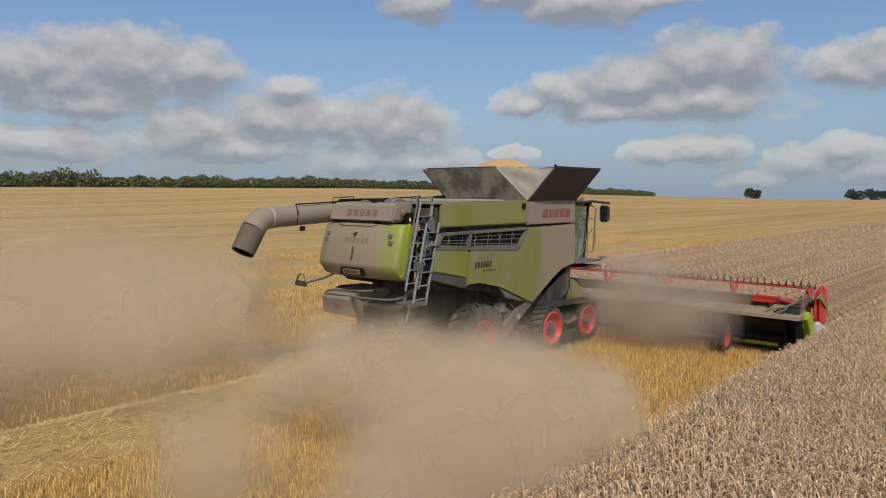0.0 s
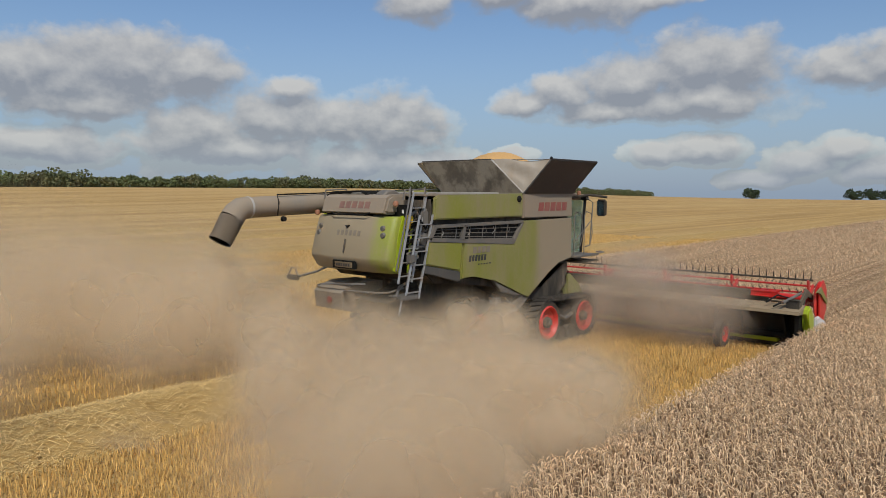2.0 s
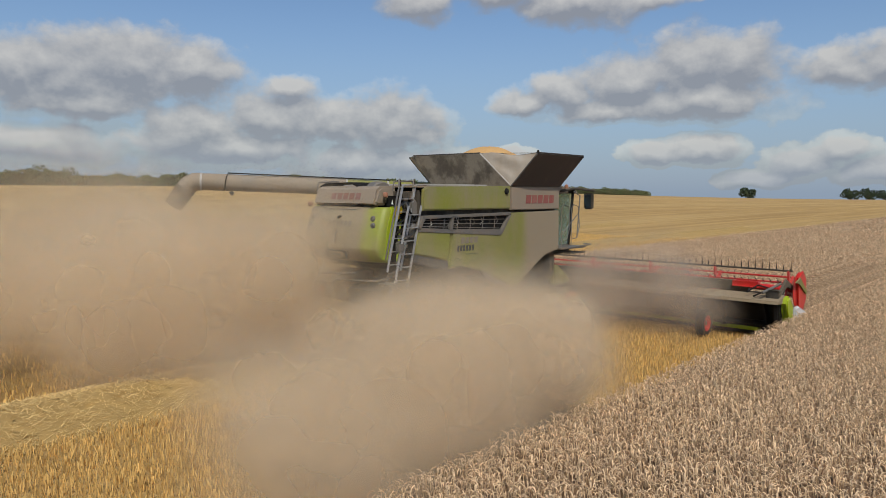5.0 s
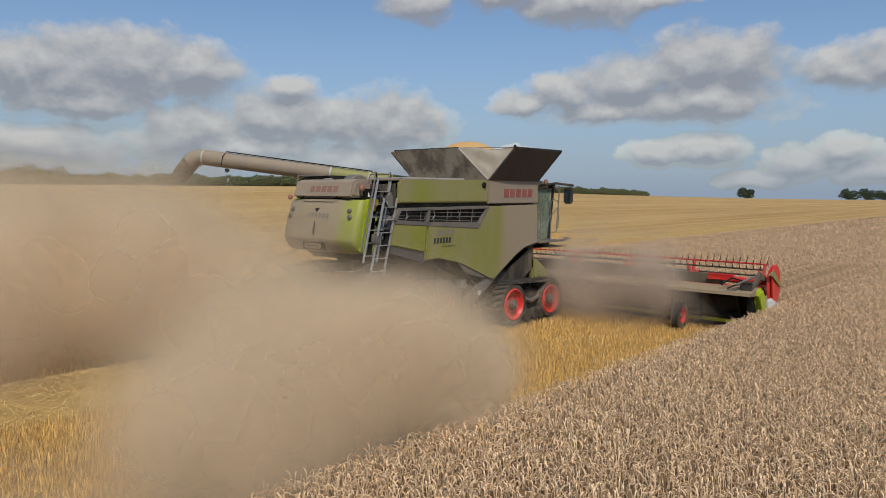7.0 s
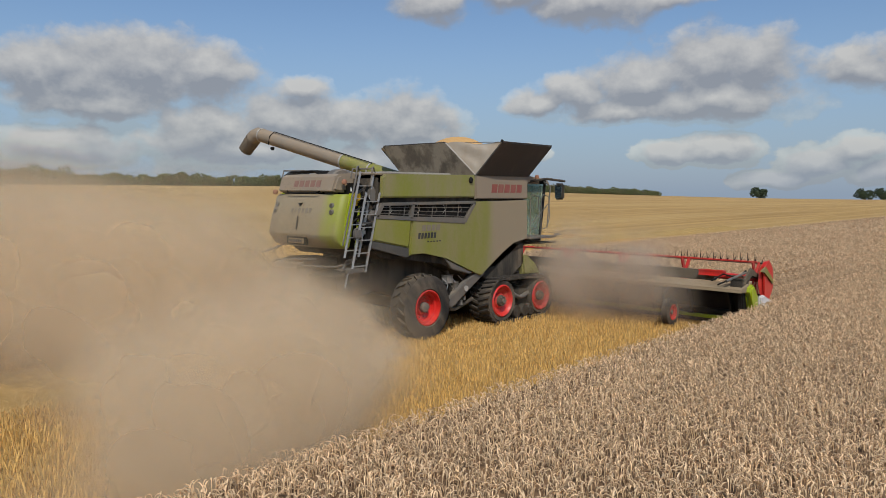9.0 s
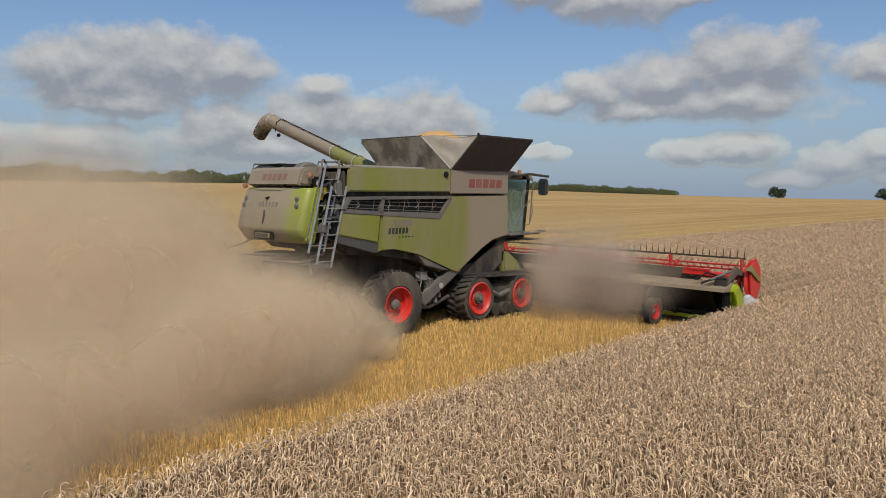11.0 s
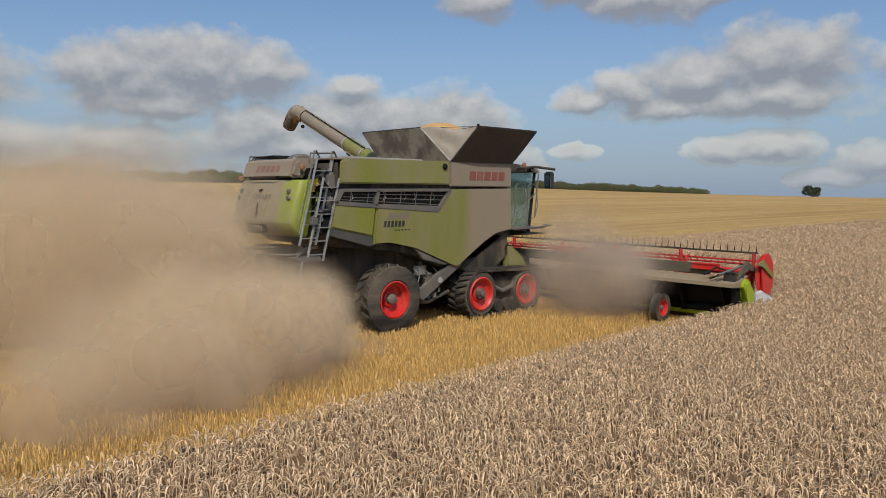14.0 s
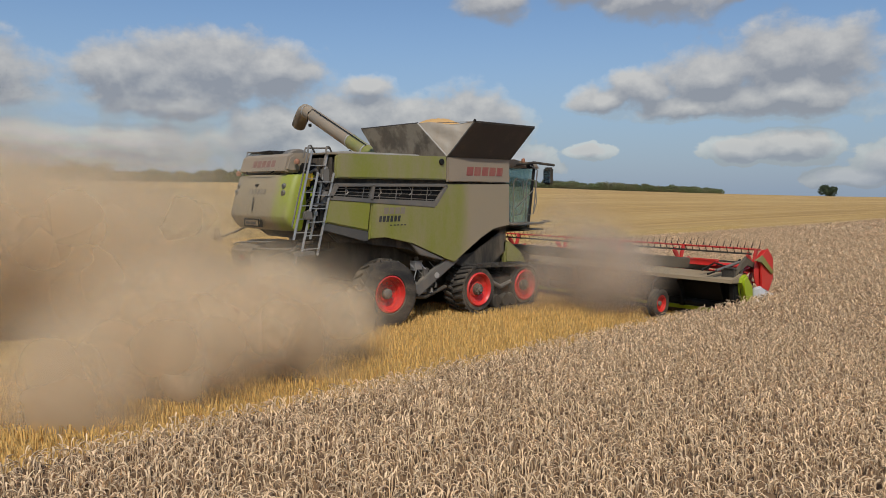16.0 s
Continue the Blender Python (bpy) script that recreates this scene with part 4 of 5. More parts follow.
def track_unit(s):
    """A rubber track: belt with lugs over two red wheels and small rollers."""
    unit = empty("track_unit")
    unit.parent = harvester
    tagged(unit, "rubber crawler track with red wheels")
    y0, y1 = s * 1.14, s * 1.79
    rear_c, rear_r, front_c, front_r = Vector((-0.94, 0.63)), 0.60, Vector((0.76, 0.60)), 0.55
    # outline of the belt: round the rear, along the ground, round the front and back over the top
    pts = []
    for k in range(15):
        a = math.radians(95 + 172 * k / 14)
        pts.append((rear_c.x + rear_r * math.cos(a), rear_c.y + rear_r * math.sin(a)))
    for k in range(1, 8):
        pts.append((rear_c.x + (front_c.x - rear_c.x) * k / 8, 0.035))
    for k in range(15):
        a = math.radians(-90 + 176 * k / 14)
        pts.append((front_c.x + front_r * math.cos(a), front_c.y + front_r * math.sin(a)))
    for k in range(1, 8):
        p, q = Vector(pts[36]), Vector(pts[0])
        pts.append(tuple(p + (q - p) * k / 8))
    bm = bmesh.new()
    n = len(pts)
    mid = Vector((-0.1, 0.62))
    ring = []
    for i, p in enumerate(pts):
        d = (Vector(pts[(i + 1) % n]) - Vector(pts[i - 1])).normalized()
        inn = Vector((-d.y, d.x))
        if inn.dot(mid - Vector(p)) < 0:
            inn = -inn
        q = Vector(p) + inn * 0.055
        ring.append([bm.verts.new((p[0], y0, p[1])), bm.verts.new((p[0], y1, p[1])), bm.verts.new((q.x, y1, q.y)), bm.verts.new((q.x, y0, q.y)), inn])
    for i in range(n):
        a, b = ring[i], ring[(i + 1) % n]
        for k in range(4):
            bm.faces.new((a[k], a[(k + 1) % 4], b[(k + 1) % 4], b[k]))
    part("belt", bm, RUBBER, unit, "dusty black rubber belt")
    # lugs that run round with the belt
    loop = [Vector(p) for p in pts]
    at = [0.0]
    for i in range(n):
        at.append(at[-1] + (loop[(i + 1) % n] - loop[i]).length)

    def place(d):
        d = d % at[-1]
        i = max(k for k in range(n) if at[k] <= d)
        p, q = loop[i], loop[(i + 1) % n]
        f = (d - at[i]) / (at[i + 1] - at[i])
        a, b = loop[i] - loop[i - 1], q - p
        c = loop[(i + 2) % n] - q
        way = ((a.normalized() + b.normalized()) * (1 - f) + (b.normalized() + c.normalized()) * f).normalized()
        here = p + (q - p) * f
        return pose(here.x, 0, here.y) @ Matrix.Rotation(-math.atan2(way.y, way.x), 4, "Y")

    shapes = []
    for ya in (y0, y1):
        bm = bmesh.new()
        rowv = []
        for yy, k in ((ya, 0.0), ((y0 + y1) / 2, 0.09)):
            rowv.append([bm.verts.new((k + e, yy, h)) for e, h in ((0.036, 0.01), (0.026, -0.04), (-0.026, -0.04), (-0.036, 0.01))])
        for k in range(3):
            bm.faces.new((rowv[0][k], rowv[0][k + 1], rowv[1][k + 1], rowv[1][k]))
        bm.faces.new(rowv[0])
        bm.faces.new(rowv[1])
        shapes.append(part("lug", bm, RUBBER, unit, "", False))
    count = 44
    for k in range(count):
        for j in range(2):
            ob = shapes[j]
            if k:
                ob = new("lug", shapes[j].data)
                ob.parent = unit
            lugs.append((ob, place, (k + 0.5 * j) * at[-1] / count))
    for c, r, tr in ((rear_c, 0.42, 0.545), (front_c, 0.40, 0.495)):
        base = empty("track_wheel")
        base.parent = unit
        base.matrix_basis = pose(c.x, s * 1.465, c.y)
        for e in (-1, 1):
            part("rim", lathe([(r, e * 0.10), (r, e * 0.30), (r * 0.93, e * 0.325), (r * 0.86, e * 0.30), (r * 0.80, e * 0.22), (r * 0.5, e * 0.17), (r * 0.42, e * 0.22), (0, e * 0.22)], 36), RED, base, "red track wheel")
            part("hub", lathe([(r * 0.36, e * 0.2), (r * 0.33, e * 0.29), (r * 0.2, e * 0.33), (0, e * 0.33)], 20), DARK, base, "dark hub")
            part("hub_cap", lathe([(r * 0.15, e * 0.325), (r * 0.14, e * 0.36), (0, e * 0.36)], 16), GREY, base, "grey hub cap")
            for k in range(8):
                a = 2 * math.pi * k / 8
                bx, bz = r * 0.27 * math.cos(a), r * 0.27 * math.sin(a)
                part("wheel_bolt", rod([(bx, e * 0.30, bz), (bx, e * 0.335, bz)], 0.014, 6), GREY, base)
        part("tyre", lathe([(r, -0.29), (tr - 0.03, -0.31), (tr, -0.27), (tr, 0.27), (tr - 0.03, 0.31), (r, 0.29)], 36), RUBBER, base, "black rubber wheel tread")
        spinners.append((base, tr + 0.055))
    for x in (-0.28, 0.08, 0.34):
        part("roller", lathe([(0, -0.28), (0.15, -0.28), (0.17, -0.24), (0.17, 0.24), (0.15, 0.28), (0, 0.28)], 20, None, (x, s * 1.465, 0.27)), DARK, unit, "small dark roller")
    part("track_frame", prism([(-0.9, 0.7), (-0.5, 0.95), (0.5, 0.92), (0.75, 0.68), (0.4, 0.4), (-0.6, 0.42)], s * 1.2, s * 1.62, 0.03), DARK, unit, "dark track frame")
    part("side_link", rod([(-0.55, s * 1.66, 0.82), (-0.1, s * 1.68, 0.62), (0.45, s * 1.66, 0.75)], 0.06), GREY, unit)


for s in (-1, 1):
    track_unit(s)
    part("front_fender", prism([(0.25, 1.18), (0.20, 1.75), (0.45, 1.72), (0.85, 1.45), (1.08, 1.16)], s * 1.55, s * 1.1, 0.05), GREEN, harvester, "dusty green drive cover")
    part("final_drive", box(-0.6, 0.3, s * 0.8, s * 1.35, 0.9, 1.9, 0.06), DARK, harvester)
    part("shield", prism([(-1.6, 1.36), (-0.42, 2.06), (0.3, 2.06), (0.3, 1.5), (-0.2, 1.2), (-1.3, 1.2)], s * 1.30, s * 1.50, 0.02), DARK, harvester, "dark inner shield")


# ---- cab ----
cab = empty("cab")
cab.parent = harvester
tagged(cab, "glazed driver's cab with dusty roof")
part("cab_floor", box(0.3, 1.75, -1.05, 1.05, 1.95, 2.1), DARK, cab)
part("cab_roof", prism([(0.2, 3.66), (0.25, 3.83), (0.9, 3.88), (1.85, 3.80), (2.0, 3.66)], -1.2, 1.2, 0.05), DUSTY, cab, "dusty grey cab roof")
for x, xx in ((0.36, 0.36), (1.62, 1.85)):
    for y in (-1.08, 1.08):
        part("cab_post", rod([(x, y, 2.05), (xx, y, 3.7)], 0.045), BLACK, cab)
for y in (-1.07, 1.07):
    part("cab_window", prism([(0.4, 2.1), (1.6, 2.1), (1.8, 3.66), (0.4, 3.66)], y - 0.008, y + 0.008, 0), glass, cab)
part("windscreen", prism([(-1.03, 2.1), (1.03, 2.1), (1.03, 3.66), (-1.03, 3.66)], 1.74, 1.755, 0, None, "x"), glass, cab)
part("rear_wall", box(0.28, 0.34, -1.1, 1.1, 2.0, 3.68), BLACK, cab)
part("seat", prism([(0.55, 2.1), (0.55, 3.15), (0.68, 3.15), (0.75, 2.6), (1.15, 2.6), (1.15, 2.1)], -0.28, 0.28, 0.04), BLACK, cab, "black seat")
part("console", box(0.6, 1.3, -0.75, -0.4, 2.1, 2.75, 0.04), BLACK, cab)
plat = part("platform", box(0.28, 1.55, -1.72, -1.05, 2.16, 2.21), GREY, harvester, "grey grated platform")
part("platform_rung", rod([(1.2, -1.7, 2.2), (1.75, -1.75, 2.24), (1.78, -1.5, 2.24)], 0.02), GREY, plat)
part("platform_step", box(0.75, 1.5, -1.75, -1.2, 2.02, 2.05), DARK, plat)
for x0 in (0.42, 0.92):
    part("handrail", rod([(x0, -1.62, 2.2), (x0, -1.62, 3.25), (x0 + 0.1, -1.62, 3.36), (x0 + 0.36, -1.62, 3.30), (x0 + 0.42, -1.62, 2.75), (x0 + 0.30, -1.62, 2.45), (x0 + 0.1, -1.62, 2.42)], 0.013), GREY, plat)
part("handrail", rod([(0.5, -1.62, 2.6), (1.25, -1.62, 3.1)], 0.014), GREY, plat)
part("door_rail", rod([(1.22, -1.62, 2.45), (1.38, -1.6, 3.6), (1.2, -1.5, 3.72)], 0.018), GREY, plat)
marm = part("mirror_arm", rod([(0.95, -1.15, 3.72), (1.35, -1.5, 3.80), (1.95, -1.7, 3.74)], 0.035), DARK, harvester, "dark mirror arm")
part("mirror_shell", box(1.72, 1.86, -1.78, -1.50, 3.22, 3.68, 0.05), DARK, marm, "dark mirror housing")
part("mirror_face", box(1.714, 1.722, -1.75, -1.53, 3.26, 3.64, 0), mirror, marm, "mirror glass", False)
part("beacon", lathe([(0, 0), (0.05, 0), (0.055, 0.05), (0.045, 0.1), (0, 0.115)], 14), ORANGE, marm, "orange cab beacon").matrix_basis = pose(1.15, -1.3, 3.80, 90, 0, 0)
part("roof_lamp", box(1.3, 1.42, -1.45, -1.25, 3.66, 3.76, 0.02), BLACK, marm)
lm = part("mirror_arm", rod([(0.95, 1.15, 3.72), (1.35, 1.5, 3.80), (1.95, 1.7, 3.74)], 0.035), DARK, harvester, "dark mirror arm")
part("mirror_shell", box(1.72, 1.86, 1.50, 1.78, 3.22, 3.68, 0.05), DARK, lm, "dark mirror housing")


# ---- grain tank with its raised flaps ----
def sheet(corners, material, name, label, thick=0.03, folds=0):
    bm = bmesh.new()
    c = [Vector(p) for p in corners]
    if len(c) == 4 or folds:
        n = 10 if folds else 1
        grid = []
        for i in range(n + 1):
            rowv = []
            for j in range(n + 1):
                u, v = i / n, j / n
                p = (c[0] * (1 - u) + c[1] * u) * (1 - v) + ((c[3] * (1 - u) + c[2] * u) if len(c) == 4 else c[2]) * v
                if folds:
                    p = p + Vector((0.5, 0.5, -0.7)) * (0.07 * math.sin(11 * v + 5 * u) * math.sin(u * math.pi) * (1 - v))
                rowv.append(bm.verts.new(p))
            grid.append(rowv)
        for i in range(n):
            for j in range(n):
                bm.faces.new((grid[i][j], grid[i + 1][j], grid[i + 1][j + 1], grid[i][j + 1]))
    else:
        bm.faces.new([bm.verts.new(p) for p in c])
    bmesh.ops.remove_doubles(bm, verts=bm.verts, dist=1e-4)
    bmesh.ops.recalc_face_normals(bm, faces=bm.faces)
    bmesh.ops.solidify(bm, geom=list(bm.faces), thickness=thick)
    return part(name, bm, material, tank, label, bool(folds))


tank = empty("grain_tank")
tank.parent = harvester
tagged(tank, "open grain tank with raised flaps")
ZB, ZT = 3.85, 4.64
for s in (-1, 1):
    back = -1.9 if s < 0 else -1.15
    sheet([(back, s * 1.63, ZB), (0.26, s * 1.63, ZB), (0.58, s * 2.15, ZT), (-1.55, s * 2.15, ZT)], TANK_SHADED, "side_flap", "sheet-metal side flap, coloured dark for shade")
    sheet([(0.58, s * 2.15, ZT), (0.72, s * 0.9, ZT), (0.27, s * 1.63, ZB)], CANVAS, "corner_canvas", "pale grey creased canvas corner", 0.012, 1)
    yb, yt = (-1.63, -0.88) if s < 0 else (0.92, 1.40)
    part("rim_cord", rod([(-2.17, yt, ZT), (-1.55, s * 2.15, ZT)], 0.008, 6), GREY, tank)
    part("flap_edge", rod([(-1.92, yb, ZB), (-2.18, yt, ZT)], 0.018, 6), PALE, tank)
    part("flap_edge", rod([(back, s * 1.64, ZB), (-1.55, s * 2.16, ZT)], 0.016, 6), TANK_SHADED, tank)
    part("flap_edge", rod([(-1.55, s * 2.16, ZT + 0.01), (0.58, s * 2.16, ZT + 0.01)], 0.016, 6), TANK_SHADED, tank)
sheet([(-1.91, 0.92, ZB), (-1.91, -1.63, ZB), (-2.17, -0.88, ZT), (-2.17, 1.40, ZT)], TANK, "rear_flap", "dusty brown rear flap")
sheet([(-1.55, -2.15, ZT), (-2.17, -0.88, ZT), (-1.91, -1.63, ZB)], CANVAS, "corner_canvas", "pale grey creased canvas corner", 0.012, 1)
sheet([(-2.17, 1.40, ZT), (-1.55, 2.15, ZT), (-1.15, 1.63, ZB), (-1.91, 0.92, ZB)], CANVAS, "corner_canvas", "pale grey creased canvas corner", 0.012)
sheet([(0.27, 1.63, ZB), (0.27, -1.63, ZB), (0.72, -0.9, ZT), (0.72, 0.9, ZT)], TANK, "front_flap", "dusty brown front flap")
part("flap_edge", rod([(-2.175, -0.88, ZT + 0.01), (-2.175, 1.40, ZT + 0.01)], 0.016, 6), TANK_SHADED, tank)
part("flap_latch", rod([(-1.55, -2.15, ZT), (-1.52, -2.16, ZT + 0.05)], 0.03, 8), BLACK, tank)
bm = bmesh.new()
rings = []
for k in range(10):
    r = k / 9
    h = 4.91 - 0.70 * r ** 1.9
    rings.append([bm.verts.new((-0.75 + 1.12 * r * math.cos(a) * (1 + 0.05 * math.sin(3 * a)), 1.55 * r * math.sin(a), h + 0.012 * math.sin(5 * a + k))) for a in [2 * math.pi * i / 28 for i in range(28 if k else 1)]])
for a, b in zip(rings, rings[1:]):
    for i in range(28):
        q = list(dict.fromkeys([a[i % len(a)], a[(i + 1) % len(a)], b[(i + 1) % 28], b[i]]))
        bm.faces.new(q)
part("grain_heap", bm, GRAIN, tank, "heap of golden wheat grain")
part("tank_frame", box(-1.95, 0.3, -1.62, 1.62, 3.80, 3.86, 0.01), TANK, tank)

# ---- unloading auger: swings out from the left side on its pivot ----
PIVOT, REACH = (-1.15, 1.68, 3.74), 6.3
auger = empty("unloading_auger")
auger.parent = harvester
auger.matrix_basis = pose(*PIVOT)
tagged(auger, "long grey unloading auger tube with bent spout")
part("auger_tube", rod([(0.0, 0, 0), (-REACH * 0.38, 0, 0)], 0.215, 24), GREEN, auger, "dusty green auger tube")
part("auger_tube_end", rod([(-REACH * 0.38, 0, 0), (-REACH + 0.1, 0, 0)], 0.222, 24), DUSTY, auger, "dust-grey outer tube")
elbow = [(-REACH + 0.12, 0, 0), (-REACH - 0.05, 0, -0.015), (-REACH - 0.18, 0, -0.09), (-REACH - 0.28, 0, -0.21)]
part("elbow", rod(elbow, [0.23, 0.24, 0.245, 0.25], 24, None, False), DUSTY, auger, "dust-grey elbow")
bm = rod([elbow[-1], (-REACH - 0.58, 0, -0.66)], [0.25, 0.235], 24, None, False)
bmesh.ops.solidify(bm, geom=list(bm.faces), thickness=0.012)
part("spout", bm, DUSTY, auger, "open dust-grey spout")
# black inner skin that stands for the shade inside the open spout
part("spout_liner", rod([(-REACH - 0.30, 0, -0.24), (-REACH - 0.57, 0, -0.645)], [0.23, 0.222], 24, rod([(-REACH - 0.30, 0, -0.24), (-REACH - 0.31, 0, -0.255)], 0.229, 24), False), BLACK, auger)
for x in (-REACH + 0.12, -REACH * 0.38, -REACH * 0.2):
    part("band", rod([(x - 0.025, 0, 0), (x + 0.025, 0, 0)], 0.235, 24), PALE, auger, "pale clamp band")
part("cable", rod([(-1.2, -0.10, 0.23), (-REACH * 0.6, -0.10, 0.24), (-REACH + 0.8, -0.10, 0.25), (-REACH + 0.75, -0.22, 0.1), (-REACH + 0.72, -0.2, -0.2)], 0.016, 6), BLACK, auger)
part("auger_lamp", lathe([(0, -0.05), (0.05, -0.05), (0.06, 0.03), (0, 0.05)], 14, None, (-REACH + 0.9, -0.16, -0.28)), BLACK, auger, "small work lamp")
part("auger_ram", rod([(-0.6, -0.15, -0.28), (-2.2, -0.1, -0.24)], 0.035), GREY, auger)
part("turret", rod([(PIVOT[0], PIVOT[1] - 0.1, 2.6), (PIVOT[0], PIVOT[1] - 0.1, 3.72)], 0.24, 20), GREY, harvester, "grey auger turret")
part("auger_rest", box(-5.0, -4.9, 1.5, 1.85, 3.1, 3.5, 0.02), GREEN_CLEAN, harvester, "green auger rest")

# ---- header ----
header = empty("header")
header.parent = harvester
tagged(header, "wide green and black grain header with red reel")
H = 6.85
part("feeder_house", prism([(0.5, 1.15), (0.6, 1.95), (2.1, 1.25), (2.3, 0.5)], -0.75, 0.75, 0.03), DARK, header, "dark feeder house")
part("back_beam", prism([(1.98, 1.02), (2.0, 1.10), (2.50, 1.20), (2.60, 1.10), (2.5, 0.98)], -H + 0.12, H - 0.12, 0.015), BEIGE, header, "chaff-covered rear beam")
part("upper_tube", box(2.56, 2.68, -H + 1.0, H - 1.0, 1.20, 1.46, 0.02), BROWN, header, "dark upper beam")
part("back_wall", prism([(2.78, 0.30), (2.50, 0.98), (2.58, 0.98), (2.86, 0.30)], -H + 0.1, H - 0.1, 0), BLACK, header, "dark back wall")
part("lower_tube", rod([(2.66, -H + 0.5, 0.40), (2.66, H - 0.5, 0.40)], 0.09, 12), BLACK, header)
part("floor_beam", box(2.58, 2.80, -H + 0.75, H - 0.75, 0.22, 0.31, 0.02), GREEN_CLEAN, header, "green floor beam")
part("table", prism([(2.7, 0.16), (2.8, 0.30), (3.1, 0.22), (3.55, 0.10), (3.55, 0.07), (2.7, 0.10)], -H + 0.05, H - 0.05, 0), DARK, header, "dark cutting table")
part("knife_bar", box(3.45, 3.60, -H, H, 0.07, 0.11, 0.005), GREY, header, "grey knife bar")
bm = bmesh.new()
for k in range(90):
    y = -H + 0.08 + k * (2 * H - 0.16) / 89
    prism([(3.58, y - 0.02), (3.70, y), (3.58, y + 0.02)], 0.08, 0.10, 0, bm, "z")
tagged(part("knife_finger_row", bm, GREY, header, "", False), kind="stuff")
part("belt_auger", rod([(3.15, -H + 0.2, 0.50), (3.15, H - 0.2, 0.50)], 0.22, 16), DARK, header, "dark intake drum")
for k in range(13):
    y = -6.3 + k * 1.05
    part("back_brace", prism([(2.58, 0.32), (2.20, 0.98), (2.42, 1.0), (2.74, 0.34)], y - 0.03, y + 0.03, 0.008), BLACK, header)
    part("skid", box(2.52, 2.66, y - 0.06, y + 0.06, 0.30, 0.38, 0.01), BLACK, header)
for s in (-1, 1):
    part("end_shield", prism([(2.30, 1.02), (2.34, 1.12), (2.5, 1.19), (2.78, 0.92), (2.88, 0.45), (2.74, 0.3), (2.52, 0.45), (2.42, 0.85)], s * H, s * (H - 0.16), 0.04), GREEN_CLEAN, header, "bright green end shield")
    part("inner_end", prism([(2.3, 0.4), (2.2, 0.98), (2.6, 0.98), (2.75, 0.4)], s * (H - 0.18), s * (H - 0.3), 0.02), BLACK, header)
    part("divider", prism([(2.85, 0.50), (2.82, 0.86), (3.12, 0.88), (3.82, 0.64), (4.3, 0.36), (3.6, 0.14), (2.9, 0.2)], s * (H + 0.05), s * (H - 0.05), 0.03), WHITE, header, "white crop divider")
    part("reel_drive_disc", lathe([(0, -0.02), (0.42, -0.02), (0.46, 0.0), (0.42, 0.03), (0, 0.03)], 28, None, (3.38, s * (H - 0.06), 1.25)), RED, header, "red reel end disc")
    part("disc_guard", prism([(3.2, 0.72), (3.05, 1.6), (3.45, 1.75), (3.75, 1.5), (3.8, 1.0), (3.55, 0.7)], s * (H + 0.02), s * (H - 0.02), 0.02), RED, header, "red reel guard")
    arm = part("reel_arm", prism([(2.3, 1.18), (2.35, 1.32), (2.75, 1.58), (3.4, 1.32), (3.4, 1.20), (2.8, 1.40)], s * (H - 0.16), s * (H - 0.23), 0.02), BROWN, header, "chaff-brown reel arm")
    part("ram", rod([(2.0, s * (H - 0.5), 1.28), (2.75, s * (H - 0.3), 1.45)], 0.035), GREY, arm)
    part("ram", rod([(2.4, s * (H - 0.2), 0.95), (2.7, s * (H - 0.2), 1.42)], 0.04), DARK, arm)
    part("hose", rod([(2.1, s * (H - 0.9), 1.25), (2.3, s * (H - 0.7), 1.42), (2.55, s * (H - 0.45), 1.32), (2.75, s * (H - 0.3), 1.5)], 0.022), BLACK, arm)
    part("hose", rod([(2.0, s * (H - 0.7), 1.18), (2.3, s * (H - 0.55), 1.28), (2.6, s * (H - 0.35), 1.18)], 0.022), BLACK, arm)
    part("valve_block", box(2.2, 2.4, s * (H - 0.45), s * (H - 0.2), 1.15, 1.32, 0.02), DARK, arm)
    part("leaf_cover", prism([(2.7, 1.5), (3.1, 1.6), (3.7, 1.2), (3.65, 1.12), (3.05, 1.45)], s * (H + 0.06), s * (H + 0.02), 0.01), GREEN, arm, "dusty green cover strip")
    gw = wheel("gauge_wheel", 1.86, s * 5.0, 0.39, 0.36, 0.20, 0.20, header, "small header wheel with red rim")
    spinners.append((gw, 0.36))
    part("wheel_fork", rod([(1.82, s * 4.83, 0.41), (1.9, s * 4.80, 0.85), (2.3, s * 4.80, 1.03)], 0.035), DARK, header)
    part("red_bracket", box(2.42, 2.56, s * (H - 1.35), s * (H - 0.75), 1.36, 1.46, 0.02), RED, header, "red bracket")

